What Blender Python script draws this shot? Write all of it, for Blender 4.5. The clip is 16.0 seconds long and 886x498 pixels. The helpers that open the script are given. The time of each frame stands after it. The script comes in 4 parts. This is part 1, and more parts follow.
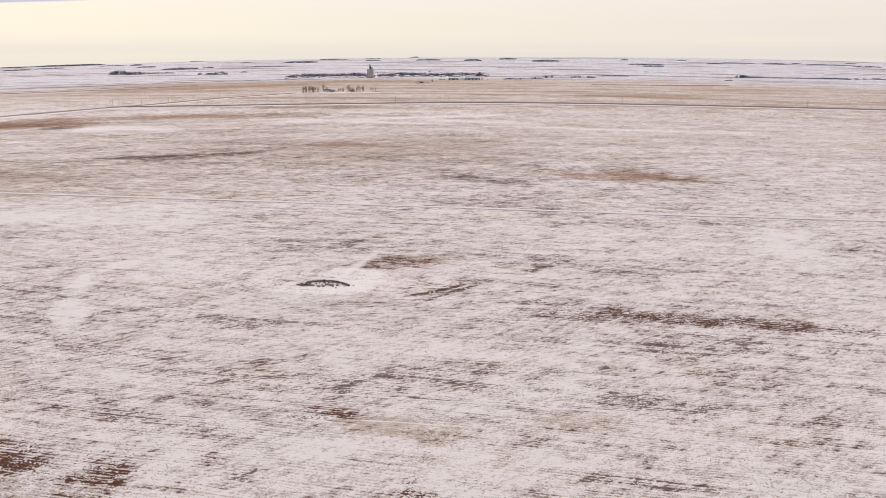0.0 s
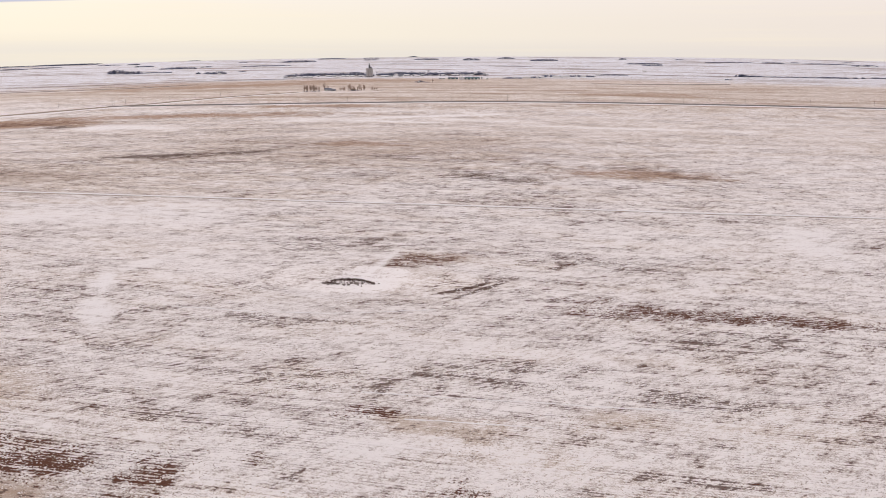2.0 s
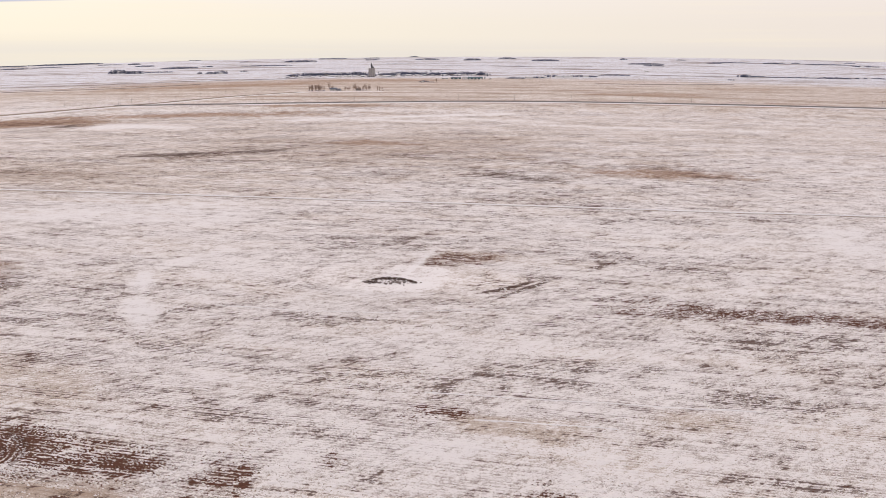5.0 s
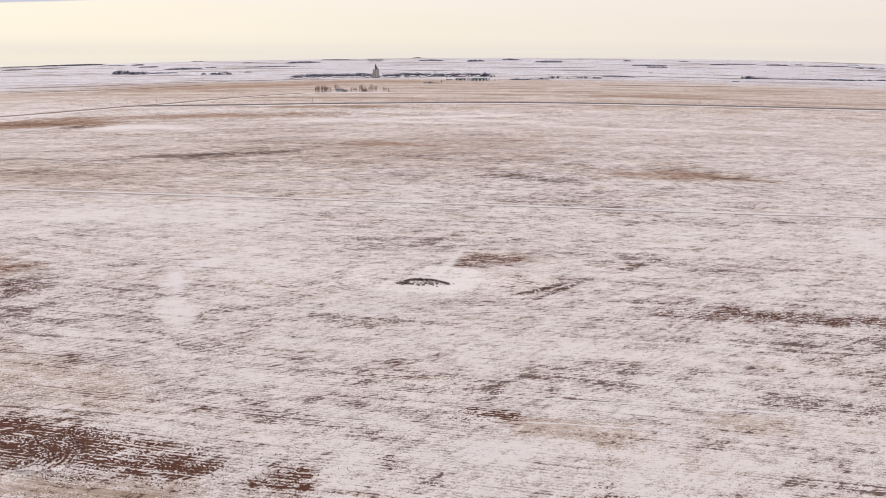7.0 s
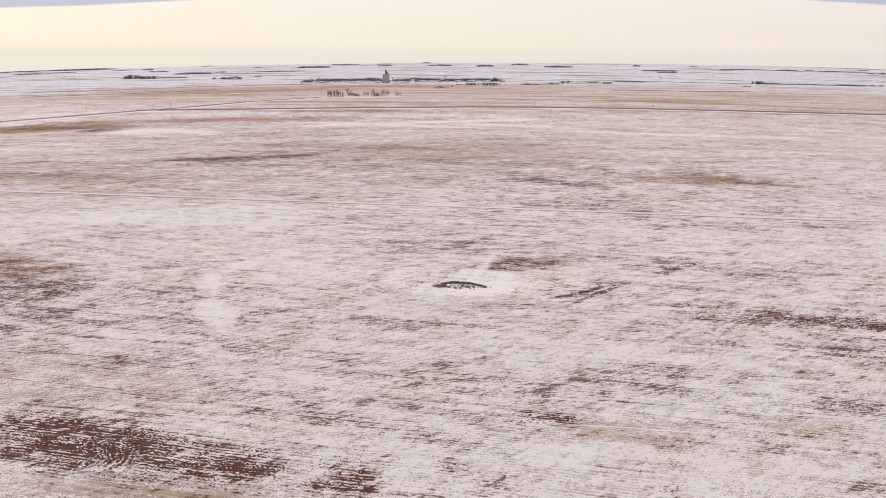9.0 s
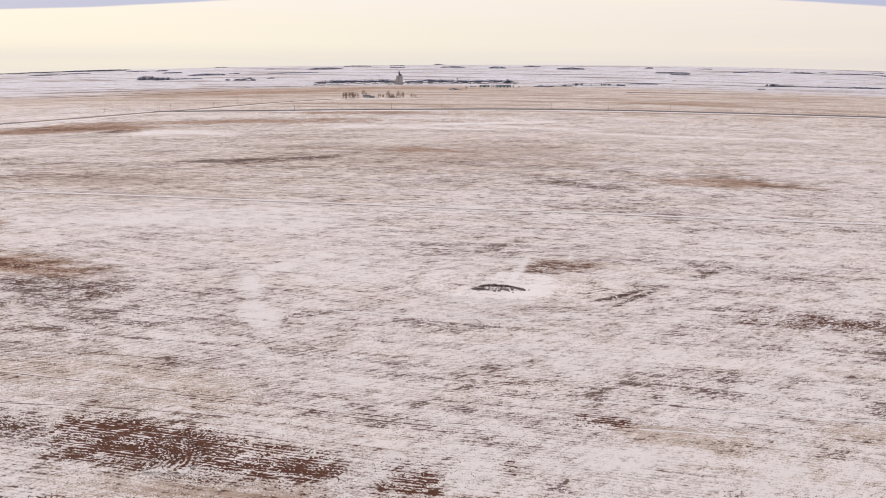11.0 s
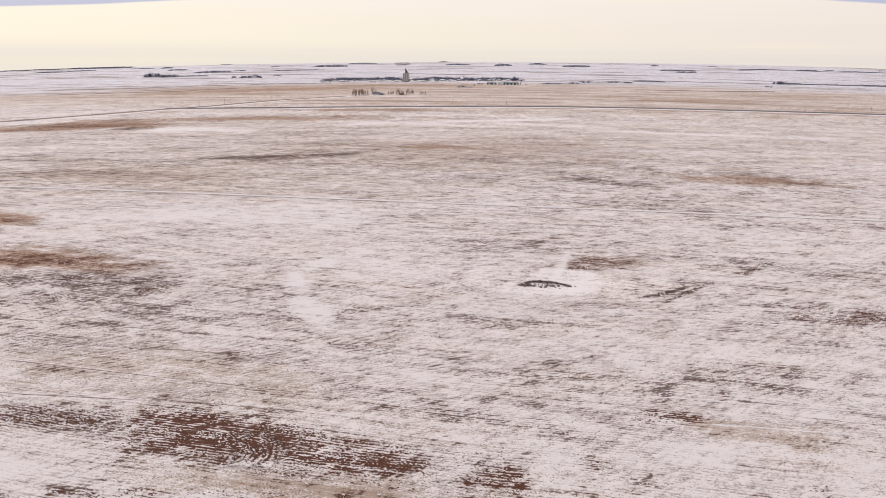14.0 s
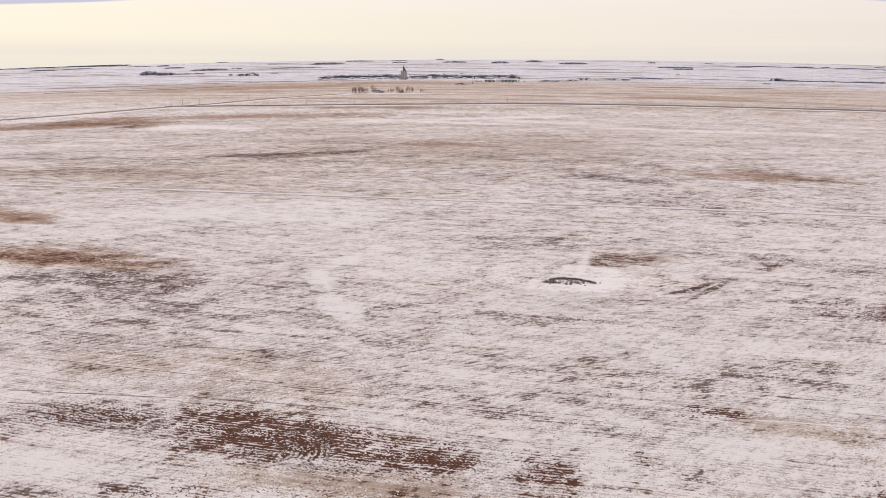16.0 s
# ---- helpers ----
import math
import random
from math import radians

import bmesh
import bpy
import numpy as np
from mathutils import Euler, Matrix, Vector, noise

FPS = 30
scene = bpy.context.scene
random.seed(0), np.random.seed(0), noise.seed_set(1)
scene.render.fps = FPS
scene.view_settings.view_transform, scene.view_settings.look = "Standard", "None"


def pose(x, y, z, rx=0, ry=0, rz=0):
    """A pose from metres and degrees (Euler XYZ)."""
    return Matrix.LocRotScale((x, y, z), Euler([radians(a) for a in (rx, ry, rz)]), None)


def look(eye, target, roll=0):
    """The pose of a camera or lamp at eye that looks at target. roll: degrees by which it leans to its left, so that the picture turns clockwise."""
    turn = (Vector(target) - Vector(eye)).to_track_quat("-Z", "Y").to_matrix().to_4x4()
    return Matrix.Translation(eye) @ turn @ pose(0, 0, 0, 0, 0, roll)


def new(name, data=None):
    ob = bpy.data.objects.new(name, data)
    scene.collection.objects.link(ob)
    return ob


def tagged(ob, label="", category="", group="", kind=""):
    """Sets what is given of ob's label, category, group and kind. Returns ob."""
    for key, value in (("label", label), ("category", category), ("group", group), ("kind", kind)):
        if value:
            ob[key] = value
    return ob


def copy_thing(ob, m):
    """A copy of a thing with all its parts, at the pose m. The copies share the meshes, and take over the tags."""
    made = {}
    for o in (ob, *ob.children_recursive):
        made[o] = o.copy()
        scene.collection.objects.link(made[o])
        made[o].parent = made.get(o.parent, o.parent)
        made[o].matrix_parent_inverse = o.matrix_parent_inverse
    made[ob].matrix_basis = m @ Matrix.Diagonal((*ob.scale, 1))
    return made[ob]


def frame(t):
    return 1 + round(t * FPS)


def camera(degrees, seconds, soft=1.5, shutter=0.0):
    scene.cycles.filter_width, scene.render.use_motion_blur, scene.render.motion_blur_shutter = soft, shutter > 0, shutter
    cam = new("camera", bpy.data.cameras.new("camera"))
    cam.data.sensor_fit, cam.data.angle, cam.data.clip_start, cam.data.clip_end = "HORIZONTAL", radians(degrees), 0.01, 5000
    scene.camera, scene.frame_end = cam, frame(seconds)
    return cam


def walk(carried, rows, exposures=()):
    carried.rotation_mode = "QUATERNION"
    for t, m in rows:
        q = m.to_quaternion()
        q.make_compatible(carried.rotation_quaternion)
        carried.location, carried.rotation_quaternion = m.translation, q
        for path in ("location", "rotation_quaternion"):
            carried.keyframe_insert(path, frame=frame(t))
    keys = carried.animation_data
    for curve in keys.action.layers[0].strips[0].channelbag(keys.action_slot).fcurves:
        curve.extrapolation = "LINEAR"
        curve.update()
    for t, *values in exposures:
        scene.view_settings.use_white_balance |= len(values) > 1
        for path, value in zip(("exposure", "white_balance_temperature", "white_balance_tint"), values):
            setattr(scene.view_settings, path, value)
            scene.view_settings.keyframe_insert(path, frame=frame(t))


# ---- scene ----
EXPOSURE = 0.03
cam = camera(54.0, 16.0, soft=0.65)
# seconds, eye in metres, then yaw to the left, pitch up and roll in degrees
FLIGHT = [
    (0.0, 0.00, 0.00, 65.00, -0.000, -12.127, 0.375),
    (0.5, -2.13, 0.50, 64.75, -0.053, -12.162, 0.352),
    (1.0, -4.33, 0.81, 64.53, -0.118, -12.165, 0.344),
    (1.5, -6.47, 1.23, 64.32, -0.152, -12.167, 0.352),
    (2.0, -8.63, 1.50, 64.14, -0.224, -12.152, 0.358),
    (2.5, -10.74, 1.97, 63.99, -0.266, -12.169, 0.402),
    (3.0, -12.94, 2.44, 63.84, -0.276, -12.176, 0.406),
    (3.5, -15.06, 2.93, 63.59, -0.322, -12.180, 0.429),
    (4.0, -17.28, 3.51, 63.15, -0.358, -12.161, 0.422),
    (6.5, -28.59, 4.91, 62.85, -0.355, -12.092, 0.437),
    (7.0, -31.02, 5.12, 62.71, -0.304, -12.057, 0.501),
    (7.5, -33.24, 5.23, 62.51, -0.194, -12.005, 0.505),
    (8.0, -35.48, 5.40, 62.33, -0.101, -11.881, 0.512),
    (8.5, -37.70, 5.52, 62.15, 0.013, -11.815, 0.559),
    (9.0, -39.81, 5.55, 61.99, 0.150, -11.742, 0.577),
    (11.5, -50.31, 4.97, 62.34, 0.936, -11.640, 0.705),
    (12.0, -52.38, 4.88, 62.34, 1.019, -11.699, 0.709),
    (12.5, -54.49, 4.68, 62.13, 1.060, -11.707, 0.710),
    (13.0, -56.55, 4.51, 61.92, 1.069, -11.747, 0.719),
    (13.5, -58.80, 4.41, 61.80, 1.007, -11.752, 0.741),
    (14.0, -61.02, 4.41, 61.83, 0.962, -11.803, 0.731),
    (14.5, -63.20, 4.40, 61.75, 0.861, -11.802, 0.744),
    (15.0, -65.46, 4.39, 61.62, 0.742, -11.851, 0.724),
    (15.5, -67.50, 4.33, 61.50, 0.704, -11.886, 0.657),
    (16.0, -69.57, 4.38, 61.56, 0.656, -11.954, 0.633),
]


def heading(x, y, z, yaw, pitch, roll):
    a, b = radians(yaw), radians(pitch)
    return look((x, y, z), (x - math.sin(a) * math.cos(b), y + math.cos(a) * math.cos(b), z + math.sin(b)), roll)


walk(cam, [(t, heading(*row)) for t, *row in FLIGHT], exposures=((0.0, EXPOSURE, 7050, 17), (16.0, EXPOSURE, 7050, 17)))

# ---------------------------------------------------------------- sky and sun
SUN_AZIMUTH, SUN_HEIGHT = -50.0, 24.0  # degrees to the right of straight ahead, degrees up


def node(tree, kind, **inputs):
    n = tree.nodes.new(kind)
    for key, value in inputs.items():
        n.inputs[key.replace("_", " ")].default_value = value
    return n


def math_node(tree, op, a, b=0.0, c=0.0, clamp=False):
    n = tree.nodes.new("ShaderNodeMath")
    n.operation, n.use_clamp = op, clamp
    for k, v in enumerate((a, b, c)):
        if isinstance(v, (int, float)):
            n.inputs[k].default_value = v
        else:
            tree.links.new(v, n.inputs[k])
    return n.outputs[0]


def ramp(tree, value, low, high, to_low=0.0, to_high=1.0):
    n = tree.nodes.new("ShaderNodeMapRange")
    n.interpolation_type = "SMOOTHSTEP"
    for k, v in enumerate((value, low, high, to_low, to_high)):
        if isinstance(v, (int, float)):
            n.inputs[k].default_value = v
        else:
            tree.links.new(v, n.inputs[k])
    return n.outputs[0]


def mix(tree, fac, a, b, blend="MIX"):
    n = tree.nodes.new("ShaderNodeMix")
    n.data_type, n.blend_type = "RGBA", blend
    for k, v in ((0, fac), (6, a), (7, b)):
        if isinstance(v, (int, float)):
            n.inputs[k].default_value = v
        elif isinstance(v, tuple):
            n.inputs[k].default_value = (*v, 1.0)
        else:
            tree.links.new(v, n.inputs[k])
    return n.outputs[2]


def noise_node(tree, vector, scale, detail=3.0, rough=0.55, distortion=0.0):
    n = tree.nodes.new("ShaderNodeTexNoise")
    n.inputs["Scale"].default_value, n.inputs["Detail"].default_value = scale, detail
    n.inputs["Roughness"].default_value, n.inputs["Distortion"].default_value = rough, distortion
    tree.links.new(vector, n.inputs["Vector"])
    return n.outputs["Fac"]


def stretched(tree, vector, sx, sy, sz=1.0):
    n = tree.nodes.new("ShaderNodeMapping")
    n.inputs["Scale"].default_value = (sx, sy, sz)
    tree.links.new(vector, n.inputs["Vector"])
    return n.outputs[0]


def make_sky():
    world = bpy.data.worlds.new("overcast_sky")
    scene.world = world
    world.use_nodes = True
    t = world.node_tree
    t.nodes.clear()
    sky = t.nodes.new("ShaderNodeTexSky")
    sky.sky_type, sky.sun_disc = "NISHITA", False
    sky.sun_elevation, sky.sun_rotation = radians(SUN_HEIGHT), radians(SUN_AZIMUTH)
    sky.air_density, sky.dust_density = 1.0, 4.0
    where = t.nodes.new("ShaderNodeTexCoord").outputs["Generated"]
    xyz = t.nodes.new("ShaderNodeSeparateXYZ")
    t.links.new(where, xyz.inputs[0])
    x, y, z = xyz.outputs
    # thin high cloud: cream near the sun's side, paler and pinker away from it
    side = ramp(t, x, -0.45, 0.75)
    veil = mix(t, side, (0.82, 0.835, 0.775), (0.775, 0.77, 0.755))
    veil = mix(t, ramp(t, z, 0.008, 0.03), veil, mix(t, side, (0.915, 0.92, 0.80), (0.82, 0.80, 0.775)))
    veil = mix(t, ramp(t, z, 0.035, 0.08), veil, mix(t, side, (0.91, 0.92, 0.875), (0.86, 0.835, 0.82)))
    veil = mix(t, ramp(t, z, 0.06, 0.6), veil, (0.78, 0.79, 0.82))
    streaks = noise_node(t, stretched(t, where, 1.2, 1.2, 55.0), 2.2, 4.0, 0.5)
    veil = mix(t, math_node(t, "MULTIPLY", ramp(t, streaks, 0.45, 0.75), 0.30), veil, (0.95, 0.92, 0.74))
    # a grey bank of cloud high on both sides
    bank = noise_node(t, stretched(t, where, 2.0, 2.0, 22.0), 1.7, 4.0, 0.5)
    lift = math_node(t, "MULTIPLY_ADD", math_node(t, "ABSOLUTE", x), 0.085, z)
    lift = math_node(t, "ADD", lift, ramp(t, x, -0.05, 0.1, 0.0, -0.0105))
    lift = math_node(t, "MULTIPLY_ADD", math_node(t, "SUBTRACT", bank, 0.5), 0.006, lift)
    high = ramp(t, lift, 0.0912, 0.0935)
    veil = mix(t, math_node(t, "MULTIPLY", high, 0.9), veil, mix(t, ramp(t, z, 0.08, 0.25), (0.44, 0.52, 0.74), (0.755, 0.78, 0.85)))
    back = t.nodes.new("ShaderNodeBackground")
    back.inputs["Strength"].default_value = 1.0
    thin = mix(t, 1.0, sky.outputs[0], (0.10, 0.10, 0.10), "MULTIPLY")
    t.links.new(mix(t, 0.94, thin, veil), back.inputs["Color"])
    t.links.new(back.outputs[0], t.nodes.new("ShaderNodeOutputWorld").inputs[0])


make_sky()
sun_data = bpy.data.lights.new("sun", "SUN")
sun_data.energy, sun_data.angle, sun_data.color = 1.4, radians(8), (1.0, 0.93, 0.84)
sun = new("sun", sun_data)
aim = (math.sin(radians(SUN_AZIMUTH)) * math.cos(radians(SUN_HEIGHT)), math.cos(radians(SUN_AZIMUTH)) * math.cos(radians(SUN_HEIGHT)), math.sin(radians(SUN_HEIGHT)))
sun.matrix_world = look(tuple(500 * v for v in aim), (0, 0, 0))

# ---------------------------------------------------------------- the land
LAND_Y = (-3000, 800, 985, 1250, 1446, 1670, 2700, 3000, 4300, 4700, 6500)
LAND_Z = (0, 0, -2, 7, 12, 15, 18, 30, 89.5, 80, 40)


def land(x, y):
    """Height of the land: a level field, a rise beyond it, a long swell up to the skyline."""
    x, y = np.asarray(x, float), np.asarray(y, float)
    side = np.clip(x / np.maximum(y, 600.0), -0.8, 0.8)
    far = np.clip((y - 500) / 3800, 0, 1)
    z = sum(np.interp(y + d, LAND_Y, LAND_Z) for d in (-90, -45, 0, 45, 90)) / 5
    return z + far * (56.0 * side - 150.0 * side ** 2)


LATTICE = np.random.RandomState(7).rand(256, 256).astype(np.float32)


def value_noise(x, y):
    xi, yi = np.floor(x), np.floor(y)
    fx, fy = x - xi, y - yi
    fx, fy = fx * fx * (3 - 2 * fx), fy * fy * (3 - 2 * fy)
    a, b = xi.astype(np.int64) & 255, yi.astype(np.int64) & 255
    c, d = (a + 1) & 255, (b + 1) & 255
    return (LATTICE[a, b] * (1 - fx) + LATTICE[c, b] * fx) * (1 - fy) + (LATTICE[a, d] * (1 - fx) + LATTICE[c, d] * fx) * fy


def fractal(x, y, octaves=3):
    total, size, weight = 0.0, 0.0, 1.0
    for k in range(octaves):
        total = total + weight * value_noise(x * 2 ** k + 17.3 * k, y * 2 ** k + 5.9 * k)
        size, weight = size + weight, weight * 0.55
    return total / size


ROW_TURN = radians(-13.0)  # how the seed rows lie to the x axis
POND = (-32.0, 255.0)


def row_space(x, y):
    """Places along and across the seed rows, which part round the pothole, wander a little and swing off to the west."""
    c, s = math.cos(ROW_TURN), math.sin(ROW_TURN)
    u, v = x * c + y * s, -x * s + y * c
    v = v + 5.0 * (fractal(x / 95.0, y / 95.0, 2) - 0.5) + 1.2 * (fractal(x / 21.0 + 9, y / 21.0, 2) - 0.5)
    v = v + 0.12 * np.clip((y - 225) / 50, 0, 1) * np.clip((400 - y) / 50, 0, 1) * np.clip(x + 130, -130, 0)
    # the seeder drove round the pothole
    middle = -POND[0] * s + POND[1] * c
    r = np.maximum(np.hypot((x - POND[0]) * 0.72, y - POND[1]), 1.0)
    v = middle + (v - middle) * np.maximum(1 - (15.0 / r) ** 2, 0.22)
    # where the seeder turned on the spot the rows run in arcs
    for cx, cy, reach in ((-97.3, 134.5, 8.5), (-171.1, 225.8, 8.0)):
        r = np.hypot(x - cx, (y - cy) * 0.9)
        near = np.clip((reach - r) / 0.3, 0, 1) * np.clip((x - cx - 0.5) / 0.4, 0, 1) * np.clip((y - cy + 4.5) / 0.5, 0, 1)
        u, v = u * (1 - near) + near * 9.0 * np.arctan2(y - cy, x - cx), v * (1 - near) + near * (cy * c - cx * s + r)
    return u, v


def spaced(start, stop, step, growth):
    out, at = [], start
    way = 1 if stop > start else -1
    while (stop - at) * way > 0:
        step *= growth
        at += way * step
        out.append(at)
    return out


PATCHES = {"soil": [], "dark": [], "straw": [], "drift": [], "rust": []}


def patch(kind, strength, x, y, along, across, turn):
    """A stretch of the ground with its own cover: bare soil, thin snow over stubble, bright straw, rusty weeds or drifted snow."""
    PATCHES[kind].append((strength, x, y, along, across, turn))


patch("rust", 0.95, -195, 272, 34.7, 10.1, -14)
patch("soil", 0.75, -197, 273, 31.8, 6.3, -12)
patch("dark", 0.62, -176, 246, 31.8, 9.2, -3)
patch("soil", 0.70, 37, 280, 15.7, 1.8, 49)
patch("drift", 0.30, -39, 236, 14.4, 4.7, -6)
patch("drift", 1.00, -54, 1039, 127.6, 15.1, 20)
patch("drift", 0.90, -341, 927, 69.3, 23.1, -34)
patch("drift", 0.70, 194, 877, 107.1, 21.0, -16)
patch("drift", 0.60, 36, 994, 83.5, 14.8, -25)
patch("dark", 0.60, -117, 122, 3.2, 1.4, -11)
patch("dark", 0.50, -129, 120, 4.5, 1.3, -9)
patch("dark", 0.50, -106, 152, 12.7, 2.0, -13)
patch("dark", 0.45, -84, 194, 12.8, 4.6, -21)
patch("dark", 1.00, -3, 243, 17.1, 1.4, 41)
patch("soil", 0.62, -3, 243, 16.4, 1.4, 40)
patch("dark", 1.00, 3, 243, 17.0, 1.2, 51)
patch("soil", 0.55, 3, 243, 16.2, 1.2, 51)
patch("dark", 0.45, -166, 203, 22.4, 12.0, -28)
patch("dark", 0.50, -92, 218, 12.4, 3.2, 28)
patch("soil", 0.45, -75, 188, 1.5, 1.4, -30)
patch("soil", 0.92, -97, 142, 26.5, 7.5, -19)
patch("dark", 0.35, -96, 141, 30.0, 11.0, -19)
patch("soil", 0.72, -134, 149, 15.0, 5.5, -6)
patch("dark", 0.50, -133, 148, 17.1, 8.0, -4)
patch("soil", 0.50, -105, 121, 15.9, 1.5, -2)
patch("straw", 0.90, -83, 124, 13.8, 3.9, -7)
patch("straw", 0.50, -129, 173, 39.5, 13.5, -15)
patch("dark", 0.22, -50, 129, 20.0, 8.4, -12)
patch("soil", 0.60, -39, 135, 2.1, 2.0, -28)
patch("soil", 0.20, -61, 135, 3.4, 3.0, -25)
patch("soil", 0.70, -22, 155, 4.7, 2.1, -16)
patch("straw", 0.90, -10, 150, 8.2, 2.3, -7)
patch("soil", 0.60, -5, 127, 1.5, 1.9, -43)
patch("rust", 0.95, -251, 348, 29.9, 12.9, -25)
patch("soil", 0.60, -247, 344, 21.2, 7.2, -17)
patch("soil", 0.50, -162, 246, 20.4, 5.0, -18)
patch("dark", 0.35, -148, 227, 43.1, 25.7, -3)
patch("drift", 0.22, -136, 131, 15.8, 5.7, -26)
patch("drift", 1.00, -108, 251, 17.3, 4.2, -77)
patch("drift", 0.90, -99, 222, 16.1, 3.6, -69)
patch("drift", 0.50, -102, 278, 18.8, 5.6, 61)
patch("soil", 0.78, 76, 213, 50.0, 6.5, -13)
patch("dark", 0.50, 72, 196, 30.6, 9.2, -9)
patch("drift", 1.00, -31, 250, 12.3, 13.4, -2)
patch("drift", 1.00, -28, 274, 14.6, 1.3, 78)
patch("dark", 0.60, 7, 254, 6.1, 4.5, 21)
patch("dark", 0.60, 37, 280, 15.7, 2.7, 49)
patch("dark", 0.40, 38, 283, 20.8, 12.5, -22)
patch("soil", 0.75, -14, 282, 12.4, 7.0, 21)
patch("rust", 0.50, -10, 283, 14.5, 7.6, 25)
patch("dark", 0.45, -51, 308, 23.3, 11.5, 14)
patch("dark", 0.50, 24, 230, 3.0, 2.8, -9)
patch("dark", 0.45, -40, 211, 20.1, 6.6, -13)
patch("dark", 0.42, -34, 171, 24.7, 6.4, -10)
patch("dark", 0.35, 7, 173, 18.7, 6.9, -20)
patch("dark", 0.42, -51, 148, 15.3, 3.9, -16)
patch("dark", 0.50, -4, 176, 18.8, 4.1, 6)
patch("dark", 0.45, 43, 159, 13.0, 4.6, -25)
patch("soil", 0.50, -22, 153, 6.6, 2.4, 8)
patch("dark", 0.50, 41, 140, 2.4, 2.0, -16)
patch("soil", 0.50, -5, 123, 3.5, 1.4, -8)
patch("dark", 0.45, 32, 127, 13.6, 1.9, -9)
patch("dark", 0.40, -34, 128, 6.1, 2.7, -8)
patch("straw", 0.70, -9, 147, 7.3, 2.9, -9)
patch("straw", 0.60, 23, 151, 6.3, 3.1, -11)
patch("dark", 0.40, 67, 154, 9.3, 1.6, -5)
patch("drift", 0.60, 129, 316, 37.2, 10.9, -105)
patch("drift", 0.45, -149, 388, 62.3, 23.7, -16)
patch("drift", 0.40, -21, 139, 7.2, 3.1, -13)
patch("dark", 1.00, -212, 607, 41.3, 15.9, 18)
patch("dark", 1.00, -146, 639, 42.5, 13.1, 42)
patch("soil", 0.75, -173, 618, 50.0, 15.0, 28)
patch("dark", 0.45, -177, 615, 111.5, 73.7, 29)
patch("rust", 0.70, -78, 699, 38.3, 25.8, 3)
patch("soil", 0.45, 15, 497, 32.0, 10.0, -18)
patch("dark", 0.75, 21, 497, 35.7, 21.1, -24)
patch("rust", 0.80, 105, 507, 52.0, 26.0, -12)
patch("soil", 0.30, 112, 508, 40.0, 12.0, -12)
patch("dark", 0.40, 102, 480, 62.7, 28.7, -5)
patch("straw", 0.70, -248, 509, 83.6, 72.8, 6)
patch("dark", 0.55, -286, 523, 63.4, 85.3, -10)
patch("dark", 0.35, 8, 582, 87.2, 34.6, -8)
patch("rust", 0.95, -507, 971, 99.0, 56.7, 8)
patch("soil", 0.50, -526, 943, 44.9, 29.8, 4)
patch("dark", 0.80, -408, 954, 26.7, 22.2, -38)
patch("dark", 0.35, -168, 531, 136.8, 76.3, 2)
patch("rust", 0.90, -486, 1011, 86.9, 61.3, 8)
patch("dark", 0.90, -413, 946, 31.1, 26.9, -12)
patch("rust", 0.45, -338, 1082, 179.7, 32.2, 3)
patch("rust", 0.45, -175, 1209, 119.5, 28.9, -6)
patch("straw", 0.50, 355, 768, 109.6, 245.0, 9)
patch("drift", 0.45, -172, 361, 82.0, 18.8, 2)
patch("drift", 0.45, -356, 925, 39.8, 26.7, -12)
patch("rust", 0.60, 328, 1454, 116.8, 49.2, 8)
patch("rust", 0.50, 575, 1717, 147.4, 88.5, 20)
patch("rust", 0.50, -657, 2260, 548.5, 250.8, -38)
patch("rust", 0.50, -208, 2412, 273.1, 180.8, -26)
patch("straw", 1.00, -3, 1597, 1367.8, 429.1, -15)
patch("dark", 0.35, -232, 562, 127.3, 148.0, 1)
patch("dark", 0.25, -30, 537, 174.9, 195.9, 3)
patch("dark", 0.25, -254, 810, 285.9, 210.4, -8)
patch("straw", 0.45, -1, 872, 554.9, 278.0, -0)
patch("dark", 0.45, -171, 577, 119.4, 92.3, 13)
patch("soil", 0.60, -490, 1004, 78.3, 44.4, -0)
patch("rust", 0.80, -338, 1082, 179.7, 32.2, 3)
patch("rust", 0.70, -175, 1209, 135.6, 28.9, -6)
patch("straw", 0.50, -182, 476, 122.5, 100.2, 3)
patch("rust", 0.35, -37, 675, 131.9, 104.5, 1)
patch("straw", 0.50, -155, 619, 203.1, 150.1, -0)
patch("straw", 1.00, -50, 2150, 900.0, 420.0, -4)
patch("straw", 0.90, 700, 1750, 700.0, 380.0, -6)
patch("rust", 0.70, -495, 2007, 341.8, 143.6, 44)
patch("rust", 0.60, -218, 2353, 323.7, 174.8, -27)
patch("drift", 1.00, -185, 1550, 78.4, 24.8, -13)
patch("drift", 0.90, -89, 994, 101.3, 11.7, -23)
patch("drift", 1.00, -359, 917, 39.5, 27.1, -12)
patch("dark", 0.70, -98, 1018, 86.8, 7.9, 17)
patch("soil", 0.50, -413, 946, 34.6, 26.9, -12)


